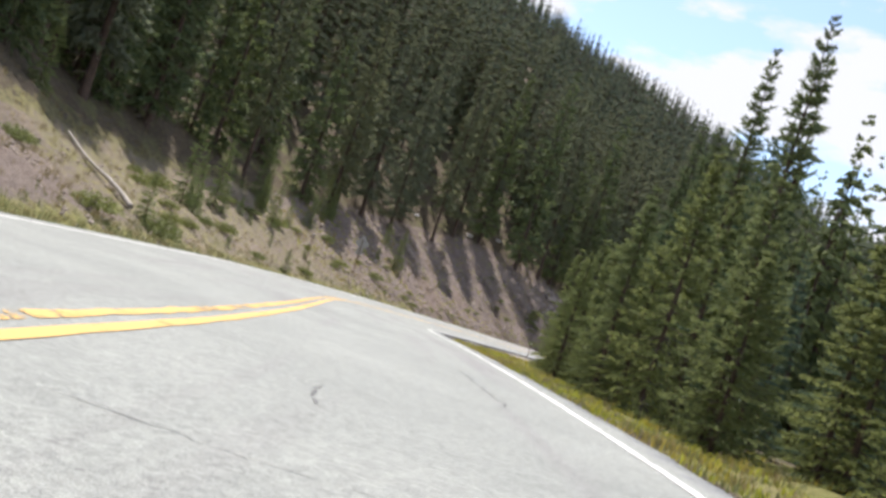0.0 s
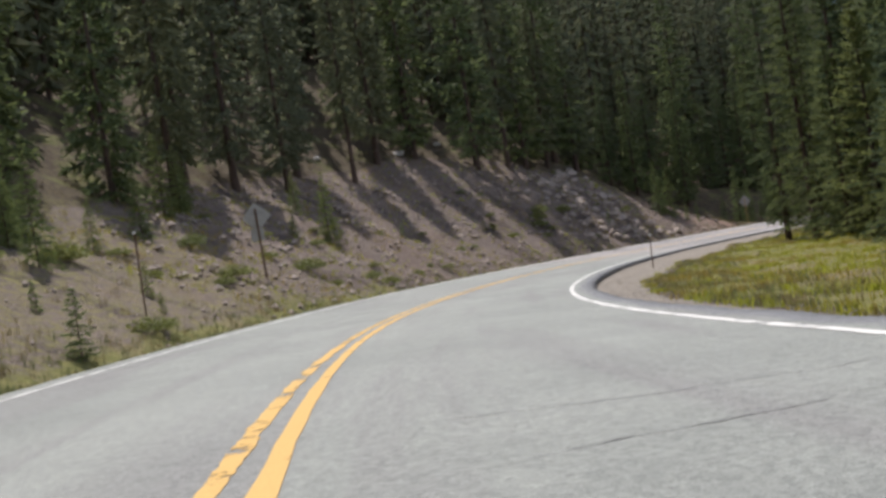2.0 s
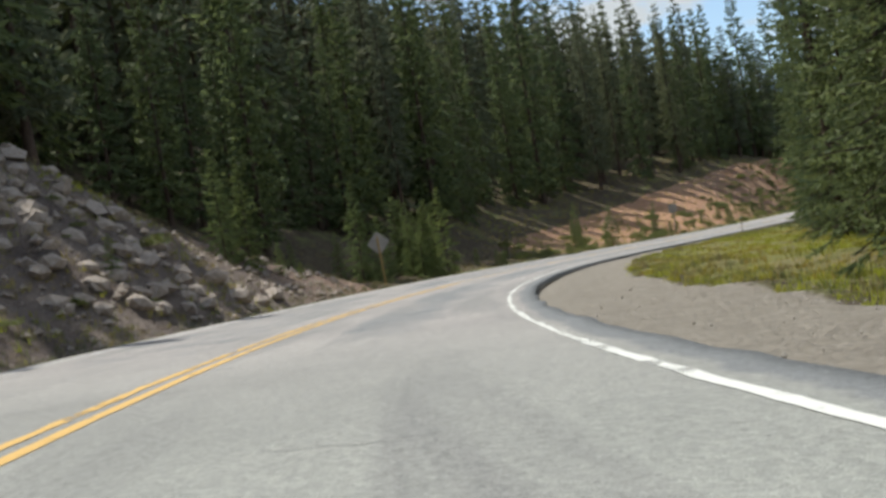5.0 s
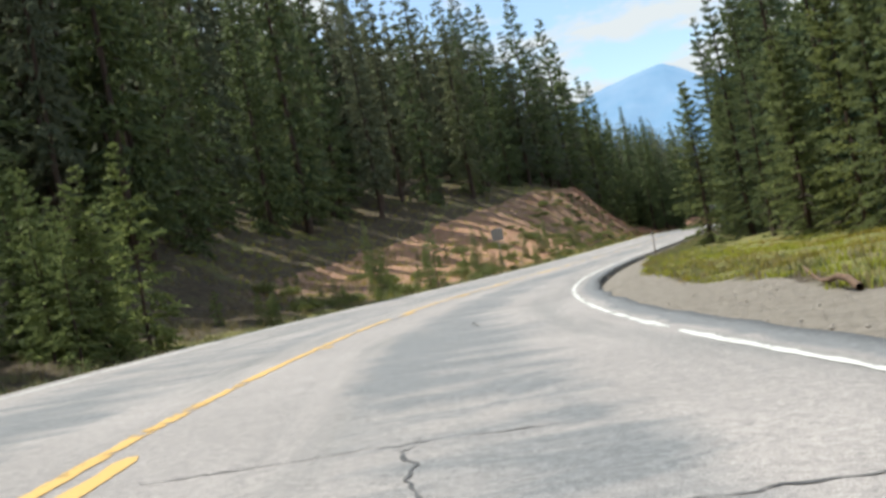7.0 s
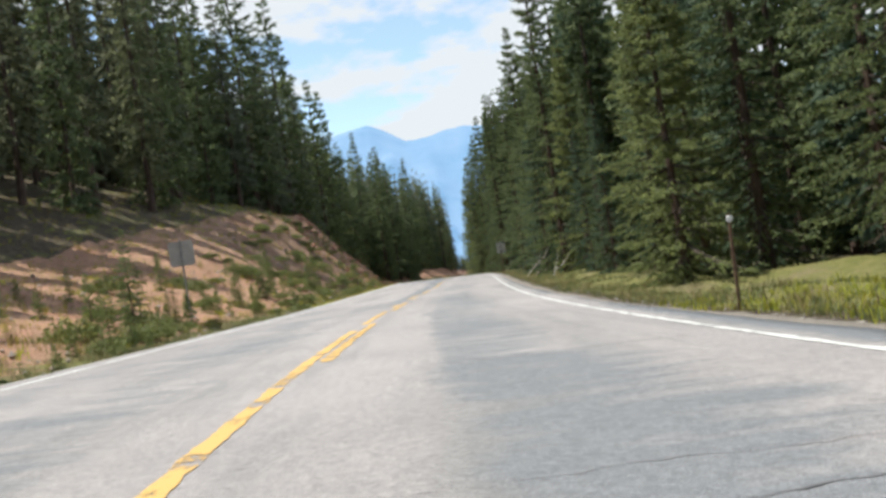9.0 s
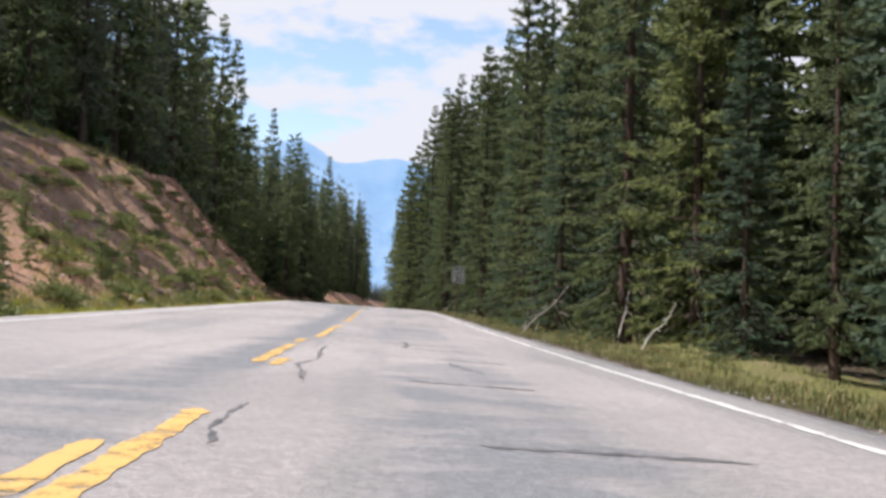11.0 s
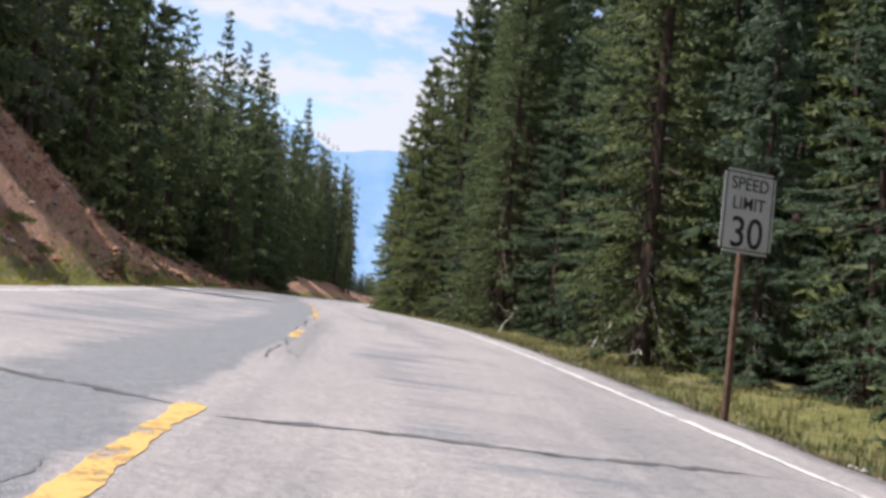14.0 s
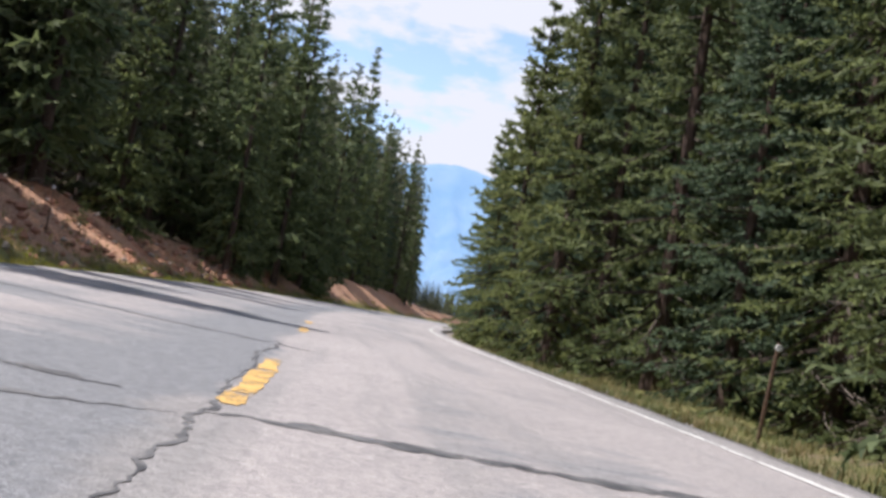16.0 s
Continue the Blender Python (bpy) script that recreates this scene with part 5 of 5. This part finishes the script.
def tufts(name, label, count, place, tall, material, blades=9):
    """Grass in one mesh of thin bent blades."""
    roots, sizes = [], []
    for _ in range(count):
        s, off = place()
        roots.append(ground_at(s, off))
        sizes.append(rng.uniform(*tall))
    roots, sizes = np.array([tuple(r) for r in roots]), np.array(sizes)
    n = count * blades
    root = np.repeat(roots, blades, 0) + np.c_[rng.normal(0, 0.07, (n, 2)), np.full(n, -0.03)]
    h = np.repeat(sizes, blades) * rng.uniform(0.6, 1.15, n)
    a = rng.uniform(0, 6.28, n)
    lean = rng.uniform(0.1, 0.7, n)
    w = 0.004 + 0.007 * rng.uniform(0, 1, n)
    out = np.c_[np.cos(a), np.sin(a), np.zeros(n)]
    side = np.c_[-np.sin(a), np.cos(a), np.zeros(n)] * w[:, None]
    mid = root + out * (lean * h * 0.35)[:, None] + np.c_[np.zeros((n, 2)), h * 0.6]
    tip = root + out * (lean * h)[:, None] + np.c_[np.zeros((n, 2)), h]
    verts = np.stack([root - side, root + side, mid + side * 0.7, mid - side * 0.7, tip], 1).reshape(-1, 3)
    b = np.arange(n)[:, None] * 5
    tris = np.concatenate([b + [0, 1, 2], b + [0, 2, 3], b + [3, 2, 4]])
    return tagged(new(name, mesh_of(name, verts, tris, material)), label, "grass", kind="stuff")


def meadow_spot():
    while True:
        s = rng.uniform(8, 150)
        g, w = float(np.interp(s, GRAVEL_S, GRAVEL_OFF)), float(np.interp(s, WOOD_S, WOOD_OFF))
        off = rng.uniform(g - 0.2, w + 2.5)
        if w + 2.5 - g > rng.uniform(0, 8):
            return s, off


def right_verge_spot():
    s = rng.uniform(-4, 290)
    g = float(np.interp(s, GRAVEL_S, GRAVEL_OFF))
    off = g + abs(rng.normal(0.15, 1.2))
    patch = noise.noise(Vector((s * 0.6, off * 1.1, 4.0)))
    return (s, off) if patch > rng.uniform(-0.5, 0.3) else right_verge_spot()


def left_verge_spot():
    s = rng.uniform(10, 300)
    return s, -4.75 - abs(rng.normal(0.1, 0.7))


def bank_tuft_spot():
    s = rng.uniform(20, 270)
    return s, -rng.uniform(5.5, float(np.interp(s, BANK_S, BANK_OFF)) + 3)


tufts("meadow_grass", "green and straw-coloured grass in the bay beside the road", 11000, meadow_spot, (0.06, 0.17), MEADOW, 11)
tufts("verge_grass", "thin green grass along the gravel edge", 4600, right_verge_spot, (0.05, 0.15), GRASS)
tufts("dry_grass", "straw-yellow dry grass along both verges", 3200, right_verge_spot, (0.06, 0.2), DRY_GRASS)
tufts("verge_grass", "yellow-green grass at the foot of the bank", 4800, left_verge_spot, (0.08, 0.26), GRASS)
def right_bank_spot():
    s = rng.uniform(138, 292)
    return s, float(np.interp(s, GRAVEL_S, GRAVEL_OFF)) + rng.uniform(0.0, 3.0)


tufts("verge_grass", "low straw and green grass before the spruces", 6500, right_bank_spot, (0.04, 0.13), GRASS, 8)
def cut_tuft_spot():
    s = rng.uniform(58, 108)
    return s, -rng.uniform(5.3, float(np.interp(s, BANK_S, BANK_OFF)) + 1)


tufts("bank_tufts", "yellow-green tufts holding on to the cut bank", 2600, cut_tuft_spot, (0.08, 0.26), MEADOW)
def far_verge_spot():
    return rng.uniform(176, 300), -4.6 - abs(rng.normal(0.1, 0.6))


tufts("verge_grass", "golden green grass between the road and the red cut", 4200, far_verge_spot, (0.08, 0.24), MEADOW)


def upper_tuft_spot():
    s = rng.uniform(140, 214)
    return s, -rng.uniform(5.6, float(np.interp(s, BANK_S, BANK_OFF)) + 8)


tufts("bank_tufts", "yellow-green grass in patches on the earth slope", 3600, upper_tuft_spot, (0.08, 0.26), MEADOW)
tufts("dry_grass", "straw-coloured grass at the foot of the bank", 2600, left_verge_spot, (0.08, 0.24), DRY_GRASS)
tufts("bank_tufts", "dry tufts scattered over the bank", 4200, bank_tuft_spot, (0.1, 0.32), DRY_GRASS)


def shrub_model():
    bush = tagged(new("shrub"), "low yellow-green shrub on the earth bank", "shrub", "shrubs on the bank")
    n = 700
    d = rng.normal(0, 1, (n, 3))
    d /= np.linalg.norm(d, axis=1, keepdims=True)
    d[:, 2] = np.abs(d[:, 2])
    c = d * rng.uniform(0.25, 0.55, (n, 1)) * (1, 1, 0.8)
    a, b = rng.normal(0, 1, (n, 3)), rng.normal(0, 1, (n, 3))
    a *= 0.05 / np.linalg.norm(a, axis=1, keepdims=True)
    b *= 0.03 / np.linalg.norm(b, axis=1, keepdims=True)
    verts = np.stack([c - a, c - b, c + a, c + b], 1).reshape(-1, 3)
    part("leaves", mesh_of("leaves", verts, np.arange(4 * n).reshape(-1, 4), SHRUB), SHRUB, bush)
    sticks = [tubed(np.array([(0, 0, -0.05), (0.5 * x, 0.5 * y, 0.2), (x, y, 0.38)]), [0.012, 0.009, 0.004], 4) for x, y in rng.uniform(-0.35, 0.35, (9, 2))]
    tagged(part("brushwood", mesh_of("brushwood", *joined(sticks), TWIG), TWIG, bush), kind="stuff")
    return bush


SHRUB = needle_material("shrub_leaves", (0.13, 0.155, 0.04), (0.27, 0.275, 0.085), 0.35)
bush = shrub_model()
first = True
for s, off, size in [(95, -9.2, 1.4), (94, -8.6, 1.1), (96.4, -10, 1.2), (99, -9.6, 0.9)] + [(rng.uniform(22, 72), -rng.uniform(5.6, 12), rng.uniform(0.5, 1.1)) for _ in range(26)] + [(rng.uniform(130, 208), -rng.uniform(5.6, 11), rng.uniform(0.5, 1.1)) for _ in range(34)] + [(rng.uniform(66, 106), -rng.uniform(6.0, 14), rng.uniform(0.25, 0.7)) for _ in range(34)] + [(rng.uniform(138, 200), -rng.uniform(5.0, 6.5), rng.uniform(0.4, 0.9)) for _ in range(42)] + [(rng.uniform(184, 216), -rng.uniform(5.8, 12.5), rng.uniform(0.35, 0.9)) for _ in range(60)]:
    m = Matrix.LocRotScale(ground_at(s, off), Euler((0, 0, rng.uniform(0, 6))), (size, size, size * rng.uniform(0.7, 1.2)))
    if first:
        bush.matrix_basis, first = m, False
    else:
        copy_thing(bush, m)


# ---------------------------------------------------------------- far mountains
def mountains():
    az = np.radians(np.linspace(38, 112, 260))
    knots = np.radians([38, 50, 58, 61.2, 62.4, 64.0, 65.4, 66.4, 67.3, 68.5, 69.2, 70.5, 72.2, 73.3, 76, 82, 92, 112])
    rise = [3.0, 5.2, 6.9, 7.85, 8.35, 8.65, 8.95, 9.05, 8.65, 7.85, 7.72, 8.0, 8.2, 8.05, 7.4, 6.6, 5.0, 3.0]
    ridge = np.interp(az, knots, rise)
    ridge += [0.10 * noise.noise(Vector((a * 60, 1, 0))) + 0.05 * noise.noise(Vector((a * 170, 2, 0))) for a in az]
    t = np.linspace(0, 1, 46)
    rows = []
    for k in t:
        far = 2300 + 1900 * k
        fold = np.array([noise.noise(Vector((a * 26, k * 4, 7))) + 0.5 * noise.noise(Vector((a * 60, k * 9, 3))) + 0.25 * noise.noise(Vector((a * 150, k * 20, 5))) for a in az])
        z = -140 + (far * np.tan(np.radians(ridge)) + 140) * k ** 1.25 + fold * 110 * math.sin(math.pi * k)
        rows.append(np.stack([75 + np.sin(az) * far, 122 + np.cos(az) * far, z], -1))
    rows.append(np.stack([75 + np.sin(az) * 4400, 122 + np.cos(az) * 4400, np.full(len(az), -150.0)], -1))
    verts = np.array(rows)
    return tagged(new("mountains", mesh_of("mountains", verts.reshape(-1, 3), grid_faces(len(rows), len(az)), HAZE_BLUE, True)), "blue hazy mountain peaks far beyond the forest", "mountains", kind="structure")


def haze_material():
    m = Shade("distant_mountain_haze_glow")
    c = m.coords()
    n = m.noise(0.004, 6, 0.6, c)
    # bluish base colour and blue emission stand in for the haze of distance
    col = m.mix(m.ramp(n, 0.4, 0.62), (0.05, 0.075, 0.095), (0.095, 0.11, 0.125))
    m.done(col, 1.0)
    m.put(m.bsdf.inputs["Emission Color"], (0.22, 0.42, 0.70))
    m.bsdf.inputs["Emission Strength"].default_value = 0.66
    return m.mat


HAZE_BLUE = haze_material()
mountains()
